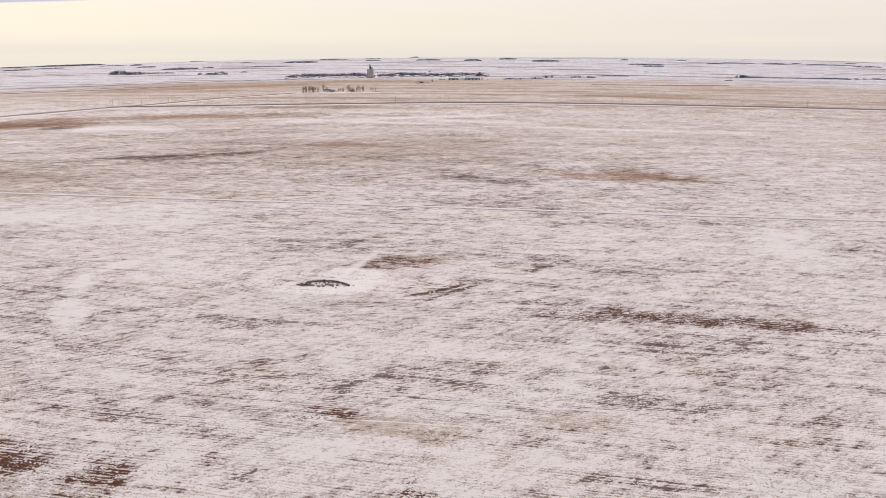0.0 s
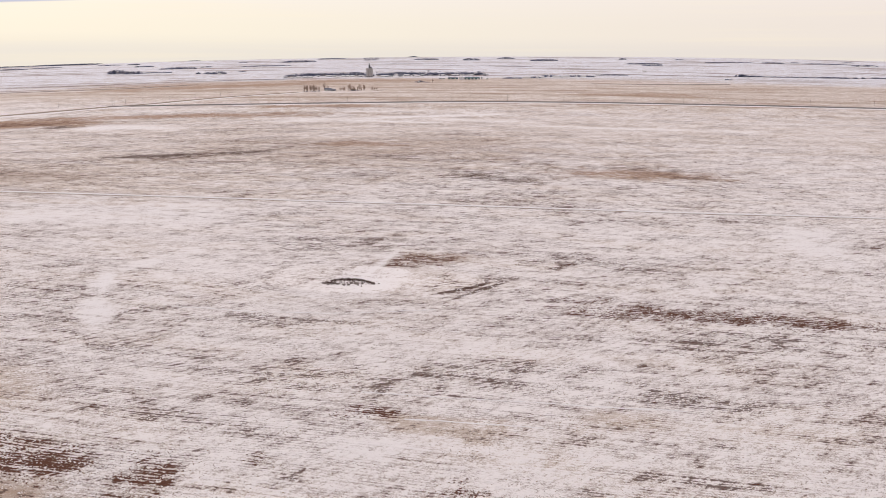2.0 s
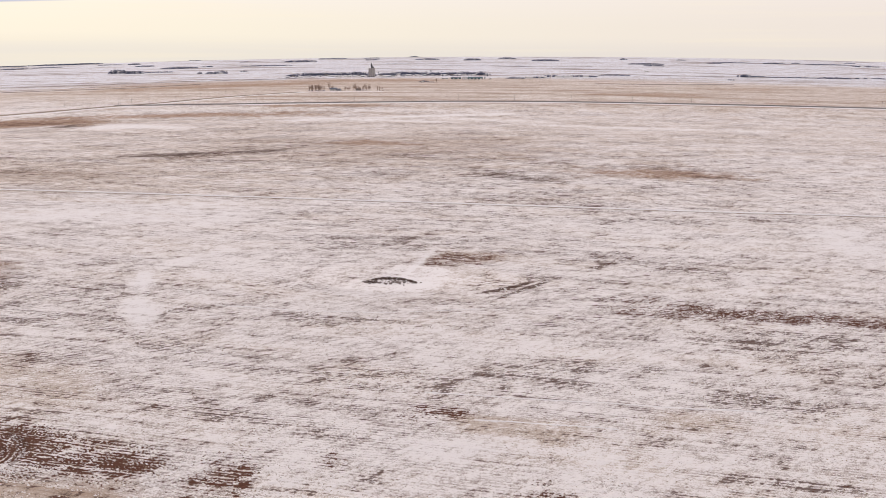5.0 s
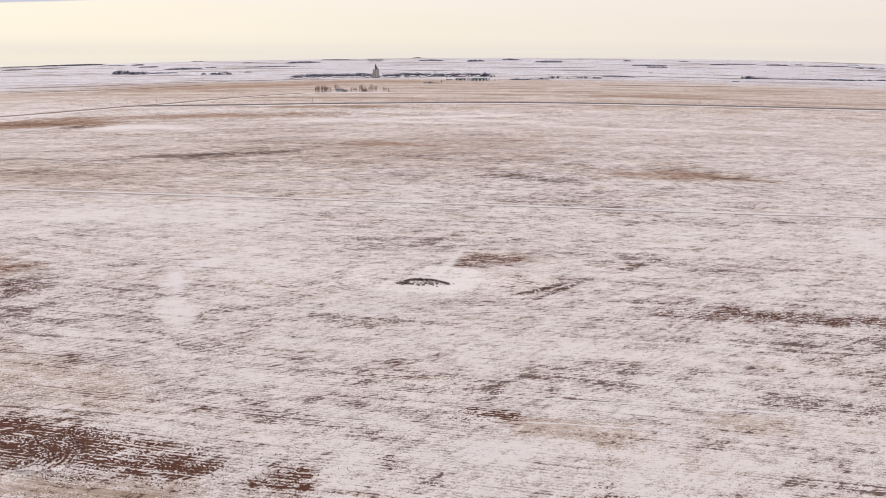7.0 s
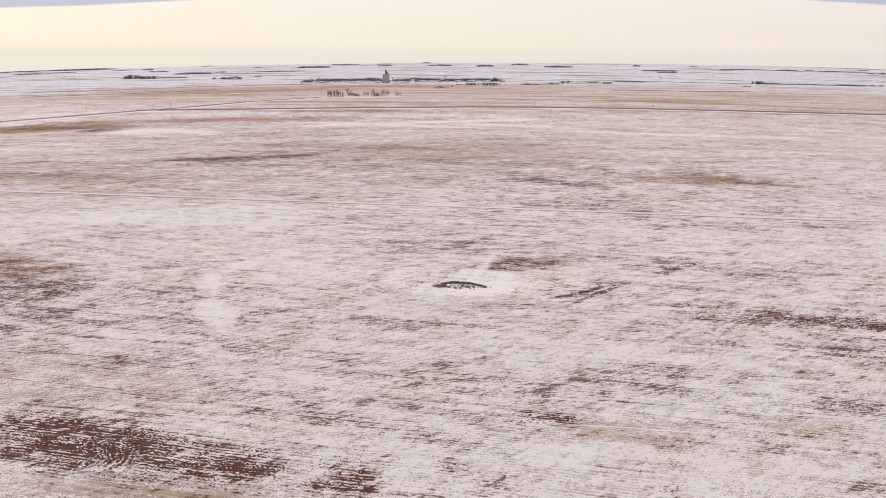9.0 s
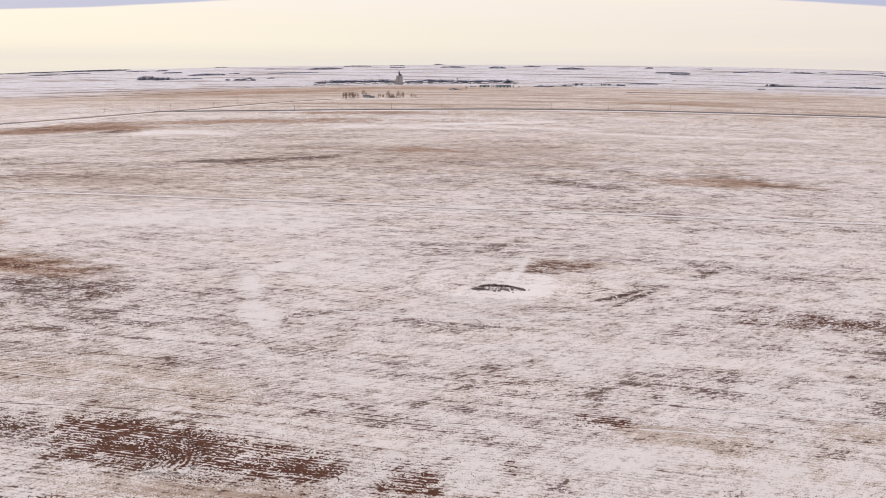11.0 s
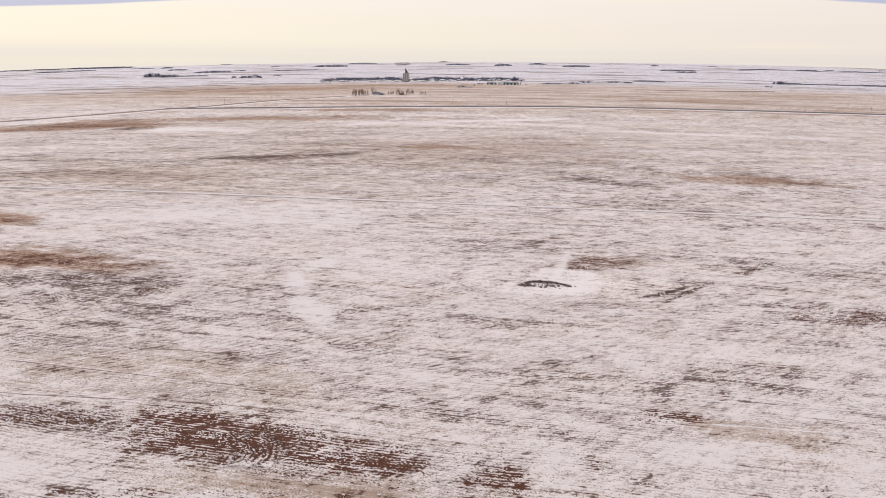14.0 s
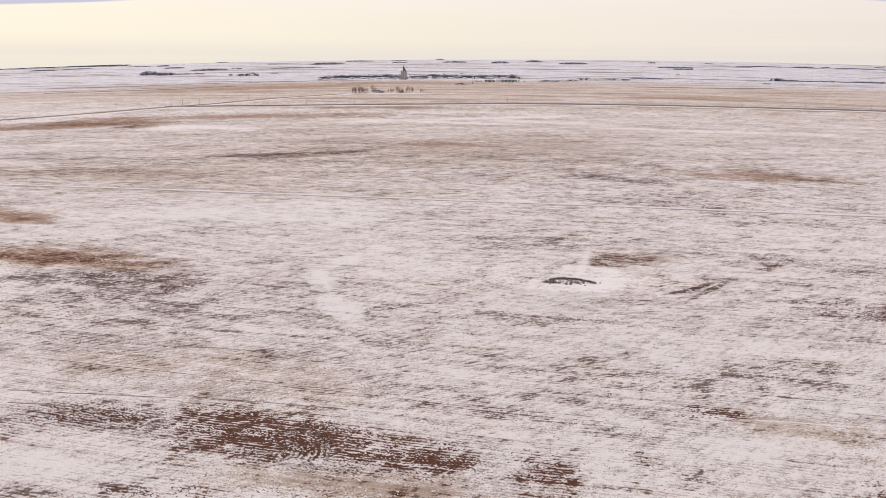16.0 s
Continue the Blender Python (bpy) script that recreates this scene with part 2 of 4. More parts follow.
def cover(kind, x, y):
    """How much of one cover lies at each place, 0 to 1."""
    total = np.zeros_like(x)
    wx = 1 + 0.9 * (fractal(x / 9.0 + 31, y / 9.0 + 3, 3) - 0.5) + 0.9 * (fractal(x / 40.0 + 3, y / 40.0 + 77, 2) - 0.5)
    for strength, px, py, along, across, turn in PATCHES[kind]:
        c, s = math.cos(radians(turn)), math.sin(radians(turn))
        u, v = ((x - px) * c + (y - py) * s) / along, (-(x - px) * s + (y - py) * c) / across
        d = np.sqrt(u * u + v * v) * wx
        total = np.maximum(total, strength * np.clip((1.42 - d) / 0.9, 0, 1))
    return total


def swell(x, y):
    near = np.clip((700 - np.hypot(x + 30, y)) / 400, 0, 1)
    return 0.5 * (fractal(x / 60.0, y / 60.0, 2) - 0.5) * near


def relief(x, y):
    """Low relief of the field: long swells, seed ridges, clods, the pothole."""
    u, v = row_space(x, y)
    soil, drift = cover("soil", x, y), cover("drift", x, y)
    near = np.clip((700 - np.hypot(x + 30, y)) / 400, 0, 1)
    z = swell(x, y) + near * (1 - 0.7 * drift) * (0.16 * (fractal(u / 1.6, v / 0.9, 2) - 0.5) + 0.05 * np.sin(v * 2 * np.pi / 2.4) + 0.12 * soil * (fractal(u / 1.1 + 50, v / 1.1, 2) - 0.5))
    pond = np.hypot((x - POND[0]) / 15.0, (y - POND[1]) / 12.0)
    return z - 0.4 * np.exp(-pond ** 2 * 2) + 0.25 * np.exp(-((pond - 1.1) / 0.3) ** 2)


def make_ground():
    middle_x = list(np.arange(-210.0, 150.01, 0.4))
    middle_y = list(np.arange(105.0, 290.01, 0.6))
    xs = np.array(spaced(-210.0, -4200, 0.4, 1.03)[::-1] + middle_x + spaced(150.0, 4200, 0.4, 1.03))
    ys = np.array(spaced(105.0, -2500, 0.6, 1.1)[::-1] + middle_y + spaced(290.0, 4800, 0.6, 1.015))
    x, y = [g.ravel() for g in np.meshgrid(xs, ys)]
    z = land(x, y)
    u, v = row_space(x, y)
    soil, dark, straw, drift, rust = (cover(k, x, y) for k in ("soil", "dark", "straw", "drift", "rust"))
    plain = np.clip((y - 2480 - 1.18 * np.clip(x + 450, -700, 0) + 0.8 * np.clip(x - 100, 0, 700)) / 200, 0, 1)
    z = z + relief(x, y)
    n, m = len(xs), len(ys)
    mesh = bpy.data.meshes.new("ground")
    first = (np.arange(m - 1)[:, None] * n + np.arange(n - 1)[None, :]).ravel()
    quads = np.stack([first, first + 1, first + n + 1, first + n], 1).astype(np.int32)
    mesh.vertices.add(n * m)
    mesh.vertices.foreach_set("co", np.stack([x, y, z], 1).astype(np.float32).ravel())
    mesh.loops.add(quads.size)
    mesh.loops.foreach_set("vertex_index", quads.ravel())
    mesh.polygons.add(len(quads))
    mesh.polygons.foreach_set("loop_start", np.arange(0, quads.size, 4, dtype=np.int32))
    mesh.polygons.foreach_set("use_smooth", np.ones(len(quads), bool))
    mesh.update(calc_edges=True)
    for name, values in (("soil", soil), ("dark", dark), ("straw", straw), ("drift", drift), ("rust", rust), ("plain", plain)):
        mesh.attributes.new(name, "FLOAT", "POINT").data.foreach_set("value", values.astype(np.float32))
    mesh.attributes.new("rows", "FLOAT_VECTOR", "POINT").data.foreach_set("vector", np.stack([u, v, 0 * u], 1).astype(np.float32).ravel())
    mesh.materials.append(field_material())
    ob = new("ground", mesh)
    return tagged(ob, "snow-dusted stubble field with bare brown soil patches", "field", kind="structure")


def attribute(tree, name, output="Fac"):
    n = tree.nodes.new("ShaderNodeAttribute")
    n.attribute_name = name
    return n.outputs[output]


def field_material():
    m = bpy.data.materials.new("snowy_stubble")
    m.use_nodes = True
    t = m.node_tree
    bsdf = t.nodes["Principled BSDF"]
    rows = attribute(t, "rows", "Vector")
    soil, dark, straw, drift, rust, plain = (attribute(t, k) for k in ("soil", "dark", "straw", "drift", "rust", "plain"))

    def total(*terms):
        out = 0.0
        for value, weight in terms:
            out = math_node(t, "MULTIPLY_ADD", value, weight, out)
        return out

    def centred(value):
        return math_node(t, "SUBTRACT", value, 0.5)

    place = t.nodes.new("ShaderNodeTexCoord").outputs["Object"]
    turned = t.nodes.new("ShaderNodeMapping")
    turned.inputs["Rotation"].default_value = (0.0, 0.0, radians(-38.0))
    t.links.new(place, turned.inputs["Vector"])
    wind = turned.outputs[0]
    grit = noise_node(t, stretched(t, rows, 0.13, 0.17), 1.0, 5.0, 0.62)
    middle = noise_node(t, stretched(t, wind, 0.55, 0.95), 1.0, 4.0, 0.65)
    gust = noise_node(t, stretched(t, wind, 0.17, 0.5), 1.0, 4.0, 0.64)
    fine = noise_node(t, stretched(t, rows, 1.5, 2.4), 1.0, 3.0, 0.65)
    speck = noise_node(t, stretched(t, wind, 3.2, 5.0), 1.0, 2.0, 0.6)
    broad = noise_node(t, stretched(t, rows, 0.009, 0.017), 1.0, 5.0, 0.6)
    streak = noise_node(t, stretched(t, wind, 0.035, 0.055), 1.0, 5.0, 0.62)
    lines = noise_node(t, stretched(t, rows, 0.016, 0.5), 1.0, 3.0, 0.6)
    seams = noise_node(t, stretched(t, rows, 0.06, 1.5), 1.0, 2.0, 0.5)
    drill = t.nodes.new("ShaderNodeTexWave")
    drill.wave_type, drill.bands_direction = "BANDS", "Y"
    drill.inputs["Scale"].default_value, drill.inputs["Distortion"].default_value = 0.33, 1.2
    drill.inputs["Detail"].default_value, drill.inputs["Detail Scale"].default_value = 2.0, 0.5
    t.links.new(stretched(t, rows, 0.15, 1.0), drill.inputs["Vector"])
    drill = drill.outputs["Fac"]
    base = total((centred(grit), 0.9), (centred(middle), 0.85), (centred(gust), 0.8), (centred(fine), 0.6), (centred(lines), 0.5), (centred(seams), 0.45), (centred(broad), 0.5), (centred(streak), 0.6), (centred(drill), 0.13))
    furrow = math_node(t, "MULTIPLY", centred(drill), math_node(t, "MAXIMUM", soil, math_node(t, "MULTIPLY", dark, 0.5)))
    # stubble showing through thin snow
    stubble = ramp(t, total((base, 1.0), (dark, 0.16), (soil, 0.14), (straw, 0.20), (rust, 0.34), (drift, -0.30), (centred(fine), 0.3), (centred(speck), 1.2)), -0.13, 0.24)
    # dark flecks: soil, and painted-in shade between the stubble rows
    fleck = ramp(t, total((base, 1.0), (dark, 0.30), (soil, 0.18), (rust, 0.08), (drift, -0.28), (straw, -0.02), (plain, -0.1), (furrow, 0.12)), 0.20, 0.265)
    # bare earth where the wind took the snow
    earth = ramp(t, total((base, 1.0), (soil, 0.54), (dark, 0.08), (drift, -0.24), (rust, 0.05), (plain, -0.1), (furrow, 0.22)), 0.36, 0.42)
    grain = noise_node(t, rows, 5.0, 4.0, 0.6)
    tint = noise_node(t, stretched(t, rows, 0.02, 0.05), 1.0, 3.0)
    snow = mix(t, grain, (0.85, 0.80, 0.79), (0.93, 0.885, 0.875))
    # distance haze painted in: snow on the far plain turns bluer, drifts very slightly
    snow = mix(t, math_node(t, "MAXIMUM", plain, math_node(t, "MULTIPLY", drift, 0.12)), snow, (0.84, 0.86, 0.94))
    stalks = mix(t, ramp(t, math_node(t, "ADD", tint, math_node(t, "MULTIPLY", straw, 0.3)), 0.4, 0.75), (0.40, 0.325, 0.30), (0.52, 0.41, 0.33))
    stalks = mix(t, ramp(t, math_node(t, "ADD", rust, math_node(t, "MULTIPLY", centred(fine), 1.2)), 0.15, 0.9), stalks, (0.32, 0.16, 0.07))
    ground = mix(t, grain, (0.06, 0.024, 0.016), (0.18, 0.066, 0.038))
    ground = mix(t, ramp(t, dark, 0.3, 0.8, 0.0, 0.6), ground, (0.075, 0.06, 0.052))
    color = mix(t, math_node(t, "MULTIPLY", stubble, 0.85), snow, stalks)
    # strips of fallow and grass between the far snowfields
    strips = noise_node(t, stretched(t, rows, 0.0016, 0.017), 1.0, 5.0, 0.62)
    fallow = ramp(t, total((centred(strips), 1.0), (centred(lines), 0.15)), 0.045, 0.11)
    color = mix(t, math_node(t, "MULTIPLY", math_node(t, "MULTIPLY", fallow, plain), 0.85), color, mix(t, tint, (0.20, 0.16, 0.16), (0.34, 0.24, 0.19)))
    weeds = ramp(t, total((centred(strips), 1.0), (centred(lines), 0.25), (centred(broad), 0.3)), -0.02, 0.12)
    color = mix(t, math_node(t, "MULTIPLY", math_node(t, "MULTIPLY", weeds, ramp(t, straw, 0.5, 0.9)), 0.6), color, (0.36, 0.235, 0.16))
    color = mix(t, math_node(t, "MULTIPLY", fleck, 0.84), color, (0.13, 0.083, 0.072))
    color = mix(t, math_node(t, "MULTIPLY", earth, 0.95), color, ground)
    t.links.new(color, bsdf.inputs["Base Color"])
    bsdf.inputs["Roughness"].default_value = 0.9
    bsdf.inputs["Specular IOR Level"].default_value = 0.15
    bump = t.nodes.new("ShaderNodeBump")
    bump.inputs["Strength"].default_value, bump.inputs["Distance"].default_value = 0.9, 0.6
    t.links.new(total((grain, 0.4), (middle, -1.0), (gust, -0.6), (fine, -0.6), (seams, -0.7), (drill, -0.12)), bump.inputs["Height"])
    t.links.new(bump.outputs[0], bsdf.inputs["Normal"])
    return m


make_ground()


# ---------------------------------------------------------------- helpers for things
def part(name, bm, material, parent=None, label=""):
    mesh = bpy.data.meshes.new(name)
    bm.to_mesh(mesh)
    bm.free()
    mesh.materials.append(material)
    ob = new(name, mesh)
    ob.parent = parent
    return tagged(ob, label)


def part_from(name, verts, faces, material, parent=None, label="", smooth=False):
    mesh = bpy.data.meshes.new(name)
    mesh.from_pydata([tuple(v) for v in verts], [], faces)
    mesh.materials.append(material)
    if smooth:
        mesh.polygons.foreach_set("use_smooth", np.ones(len(faces), bool))
    ob = new(name, mesh)
    ob.parent = parent
    return tagged(ob, label)


def thing(name, m, label, category, group=""):
    ob = new(name)
    ob.matrix_basis = m
    return tagged(ob, label, category, group)


def paint(name, low, high, scale=1.0, rough=0.85, metal=0.0, stretch=(1.0, 1.0, 1.0)):
    m = bpy.data.materials.new(name)
    m.use_nodes = True
    t = m.node_tree
    bsdf = t.nodes["Principled BSDF"]
    where = stretched(t, t.nodes.new("ShaderNodeTexCoord").outputs["Object"], *stretch)
    tone = math_node(t, "ADD", math_node(t, "MULTIPLY", noise_node(t, where, scale, 5.0, 0.6), 0.7), math_node(t, "MULTIPLY", noise_node(t, where, scale * 0.13, 2.0), 0.3))
    t.links.new(mix(t, ramp(t, tone, 0.35, 0.65), low, high), bsdf.inputs["Base Color"])
    bsdf.inputs["Roughness"].default_value, bsdf.inputs["Metallic"].default_value = rough, metal
    return m


def box(bm, x0, y0, z0, x1, y1, z1):
    m = Matrix.Translation(((x0 + x1) / 2, (y0 + y1) / 2, (z0 + z1) / 2)) @ Matrix.Diagonal((x1 - x0, y1 - y0, z1 - z0, 1))
    bmesh.ops.create_cube(bm, size=1.0, matrix=m)
    return bm


def drum(bm, x, y, z0, z1, r0, r1=None, sides=16):
    bmesh.ops.create_cone(bm, cap_ends=True, segments=sides, radius1=r0, radius2=r0 if r1 is None else r1, depth=z1 - z0, matrix=Matrix.Translation((x, y, (z0 + z1) / 2)))
    return bm


def gable(bm, x0, x1, y0, y1, z0, z1, over=0.5):
    """A pitched roof with its ridge along x and real thickness."""
    x0, x1, y0, y1, mid = x0 - over, x1 + over, y0 - over, y1 + over, (y0 + y1) / 2
    ends = []
    for x in (x0, x1):
        ends.append([bm.verts.new(p) for p in ((x, y0, z0), (x, mid, z1), (x, y1, z0), (x, y1, z0 - 0.25), (x, mid, z1 - 0.3), (x, y0, z0 - 0.25))])
    a, b = ends
    for k in range(6):
        bm.faces.new((a[k], a[(k + 1) % 6], b[(k + 1) % 6], b[k]))
    bm.faces.new(a[::-1]), bm.faces.new(b)
    bmesh.ops.recalc_face_normals(bm, faces=bm.faces[:])
    return bm


def height(x, y):
    return float(land(x, y))


def spot(x, y, turn=0.0, size=1.0, sink=0.0):
    return Matrix.Translation((x, y, height(x, y) - sink)) @ Matrix.Rotation(radians(turn), 4, "Z") @ Matrix.Scale(size, 4)


CONCRETE = paint("weathered_concrete", (0.29, 0.265, 0.255), (0.43, 0.40, 0.385), 0.25, 0.9, stretch=(1, 1, 0.15))
DARK_STEEL = paint("dark_steel_cladding", (0.07, 0.07, 0.08), (0.12, 0.115, 0.12), 0.8, 0.6, stretch=(1, 1, 0.3))
WHITE_SIDING = paint("white_siding", (0.62, 0.60, 0.58), (0.76, 0.74, 0.72), 0.8, 0.7)
GREY_SIDING = paint("grey_siding", (0.30, 0.30, 0.32), (0.42, 0.42, 0.44), 0.8, 0.7)
TEAL_STEEL = paint("teal_steel", (0.025, 0.07, 0.085), (0.045, 0.11, 0.13), 0.9, 0.5)
GALVANISED = paint("galvanised_steel", (0.55, 0.55, 0.57), (0.70, 0.70, 0.72), 0.7, 0.45, 0.3)
ROOF_SNOW = paint("snow_on_roof", (0.72, 0.70, 0.72), (0.84, 0.82, 0.83), 0.5, 0.9)
ROOF_SHINGLE = paint("blue_grey_shingle", (0.11, 0.12, 0.155), (0.18, 0.19, 0.225), 0.7, 0.85)
ROOF_BROWN = paint("brown_shingle", (0.12, 0.085, 0.07), (0.20, 0.15, 0.12), 0.7, 0.85)
GLASS_DARK = paint("dark_window_glass", (0.02, 0.022, 0.026), (0.04, 0.042, 0.05), 1.0, 0.12)
POLE_WOOD = paint("grey_pole_wood", (0.10, 0.085, 0.075), (0.17, 0.15, 0.13), 2.0, 0.9, stretch=(4, 4, 0.4))
INSULATOR = paint("glazed_insulator", (0.25, 0.23, 0.22), (0.35, 0.33, 0.31), 3.0, 0.25)
BARK = paint("grey_brown_bark", (0.12, 0.085, 0.065), (0.22, 0.16, 0.125), 1.2, 0.95)
TWIGS = paint("tan_winter_twigs", (0.30, 0.215, 0.17), (0.44, 0.33, 0.26), 0.6, 0.95)
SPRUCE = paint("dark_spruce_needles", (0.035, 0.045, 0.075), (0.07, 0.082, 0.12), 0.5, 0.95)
# bare brush with the blue of distance haze mixed into its colour
HAZED_BLUFF = paint("bare_bluff_brush_hazed", (0.085, 0.10, 0.175), (0.15, 0.165, 0.25), 0.08, 0.95)
DRY_GRASS = paint("dry_ditch_grass", (0.16, 0.115, 0.08), (0.30, 0.22, 0.15), 0.15, 0.95)
ROAD_GRAVEL = paint("gravel", (0.11, 0.095, 0.088), (0.20, 0.175, 0.16), 0.25, 0.95)
FIELD_EDGE = paint("dead_edge_grass", (0.12, 0.095, 0.085), (0.22, 0.17, 0.15), 0.1, 0.95)
RUT_SOIL = paint("rut_soil", (0.15, 0.10, 0.085), (0.40, 0.32, 0.28), 0.6, 0.95)
PACKED_SNOW = paint("packed_snow", (0.74, 0.71, 0.71), (0.86, 0.83, 0.83), 0.8, 0.9)
STONE = paint("field_stone", (0.14, 0.11, 0.10), (0.27, 0.225, 0.20), 1.5, 0.9)
REED = paint("dead_reeds", (0.075, 0.045, 0.038), (0.17, 0.11, 0.09), 0.8, 0.95)
CLOD = paint("brown_clods", (0.08, 0.032, 0.021), (0.19, 0.075, 0.046), 0.7, 0.95)
LUMP = paint("snow_lumps", (0.83, 0.785, 0.775), (0.92, 0.88, 0.87), 0.9, 0.9)
STRAW = paint("straw_stubble", (0.22, 0.165, 0.125), (0.42, 0.32, 0.235), 0.6, 0.95)
VAN_WHITE = paint("white_vehicle_paint", (0.70, 0.69, 0.68), (0.8, 0.79, 0.78), 0.7, 0.3)


# ---------------------------------------------------------------- roads and the field track
def strip(name, points, rise, profile, material, label, category, step=6.0):
    """A band along a line of places. profile: pairs of distance to the side and height over the land."""
    points = np.array(points, float)
    run = np.r_[0, np.cumsum(np.hypot(*np.diff(points, axis=0).T))]
    at = np.arange(0, run[-1], step)
    px, py = np.interp(at, run, points[:, 0]), np.interp(at, run, points[:, 1])
    for _ in range(6):
        px[1:-1], py[1:-1] = (px[:-2] + px[1:-1] + px[2:]) / 3, (py[:-2] + py[1:-1] + py[2:]) / 3
    dx, dy = np.gradient(px), np.gradient(py)
    size = np.hypot(dx, dy)
    nx, ny = -dy / size, dx / size
    verts, faces, wide = [], [], len(profile)
    ragged = step < 2
    for k in range(len(at)):
        for off, up in profile:
            if ragged:
                off = off * (0.3 + 1.5 * float(fractal(np.array([at[k] / 3.0]), np.array([points[0, 0]]), 3)[0])) + 0.5 * (float(fractal(np.array([at[k] / 7.0]), np.array([points[0, 1]]), 2)[0]) - 0.5)
            x, y = px[k] + nx[k] * off, py[k] + ny[k] * off
            wobble = 0.12 * float(fractal(np.array([x / 5.0]), np.array([y / 5.0]), 2)[0] - 0.5)
            verts.append((x, y, height(x, y) + float((relief if ragged else swell)(np.array([x]), np.array([y]))[0]) + up * rise + (wobble if up > 0 else 0)))
    for k in range(len(at) - 1):
        for j in range(wide - 1):
            a = k * wide + j
            faces.append((a, a + wide, a + wide + 1, a + 1))
    ob = part_from(name, verts, faces, material, None, "", True)
    return tagged(ob, label, category, kind="structure")


GRADE = ((-9, -0.3), (-4.6, 0.95), (-4.0, 1.0), (4.0, 1.0), (4.6, 0.95), (9, -0.3))
strip("road", [(-483, 1262), (-312, 1258), (-112, 1268), (-3, 1277), (92, 1274), (209, 1264), (329, 1246), (483, 1230), (611, 1221), (900, 1196), (1300, 1160)], 0.9, GRADE, ROAD_GRAVEL, "raised gravel road across the snowy plain", "road")
strip("road_verge", [(-300, 1243), (-112, 1252), (-3, 1261), (92, 1258), (209, 1248), (329, 1230), (483, 1214), (611, 1205), (900, 1180), (1300, 1144)], 0.35, ((-7, -0.4), (-5, 0.8), (0, 1.0), (4, 0.8), (6, -0.4)), PACKED_SNOW, "snow-filled ditch beside the gravel road", "ditch")
strip("road_branch", [(-640, 1080), (-577, 1139), (-548, 1171), (-513, 1215), (-481, 1254), (-433, 1305), (-357, 1442), (-263, 1559)], 0.4, GRADE, DRY_GRASS, "narrow gravel road curving off over the plain", "road")
strip("road_branch_verge", [(-622, 1066), (-560, 1126), (-530, 1160), (-496, 1205), (-466, 1243), (-418, 1296), (-343, 1436), (-250, 1552)], 0.3, ((-6, -0.4), (-4, 0.8), (4, 0.8), (6, -0.4)), PACKED_SNOW, "snow-filled ditch beside the curving road", "ditch")
TRACK = [(-420, 452), (-224, 429), (-107, 411), (-4, 395), (100, 377), (185, 366), (330, 345)]
strip("track", TRACK, 0.3, ((-1.3, -0.6), (-1.0, 1.0), (-0.5, 0.6), (-0.1, 0.9), (0.4, 0.6), (0.8, 1.0), (1.2, -0.6)), PACKED_SNOW, "packed-snow wheel track across the stubble", "track")
strip("track_edge", [(x, y - 2.0) for x, y in TRACK], 0.12, ((-0.35, -0.6), (-0.2, 1.0), (0.2, 1.0), (0.35, -0.6)), STRAW, "line of stubble beside the wheel track", "track")

# grown-up field edges far out, and single ruts and snow ridges on the near field
strip("field_edge", [(-1212, 2416), (-963, 2412), (-794, 2566), (-451, 2698)], 0.9, ((-6, -0.4), (-3.5, 0.9), (3.5, 0.9), (6, -0.4)), FIELD_EDGE, "dark grassy edge between two snowy fields", "field edge")
strip("field_edge", [(-961, 1911), (-782, 1954), (-695, 1993), (-612, 2201)], 0.9, ((-6, -0.4), (-3.5, 0.9), (3.5, 0.9), (6, -0.4)), FIELD_EDGE, "dark grassy edge between two snowy fields", "field edge")
strip("field_edge", [(502, 2866), (709, 2815), (945, 2792), (1198, 2825), (1429, 2869)], 0.9, ((-6, -0.4), (-3.5, 0.9), (3.5, 0.9), (6, -0.4)), FIELD_EDGE, "dark grassy edge between two snowy fields", "field edge")
strip("field_edge", [(326, 1963), (515, 1949), (651, 2021)], 0.9, ((-6, -0.4), (-3.5, 0.9), (3.5, 0.9), (6, -0.4)), FIELD_EDGE, "dark grassy edge between two snowy fields", "field edge")
strip("field_edge", [(1108, 3747), (1312, 3784), (1588, 3753)], 0.9, ((-6, -0.4), (-3.5, 0.9), (3.5, 0.9), (6, -0.4)), FIELD_EDGE, "dark grassy edge between two snowy fields", "field edge")
strip("field_edge", [(201, 3320), (376, 3378), (559, 3367)], 0.9, ((-6, -0.4), (-3.5, 0.9), (3.5, 0.9), (6, -0.4)), FIELD_EDGE, "dark grassy edge between two snowy fields", "field edge")
strip("rut", [(-156, 178), (-131, 172), (-113, 168), (-89, 162)], 0.07, ((-0.2, -1.2), (-0.1, 0.7), (0.1, 0.7), (0.2, -1.2)), RUT_SOIL, "long thin rut of bare stubble in the snow", "rut", 1.5)
strip("rut", [(-154, 160), (-105, 156), (-88, 153)], 0.07, ((-0.2, -1.2), (-0.1, 0.7), (0.1, 0.7), (0.2, -1.2)), RUT_SOIL, "long thin rut of bare stubble in the snow", "rut", 1.5)
strip("rut", [(-151, 154), (-136, 152), (-121, 148)], 0.07, ((-0.2, -1.2), (-0.1, 0.7), (0.1, 0.7), (0.2, -1.2)), RUT_SOIL, "long thin rut of bare stubble in the snow", "rut", 1.5)
strip("rut", [(-179, 209), (-146, 204), (-118, 198)], 0.07, ((-0.2, -1.2), (-0.1, 0.7), (0.1, 0.7), (0.2, -1.2)), RUT_SOIL, "long thin rut of bare stubble in the snow", "rut", 1.5)
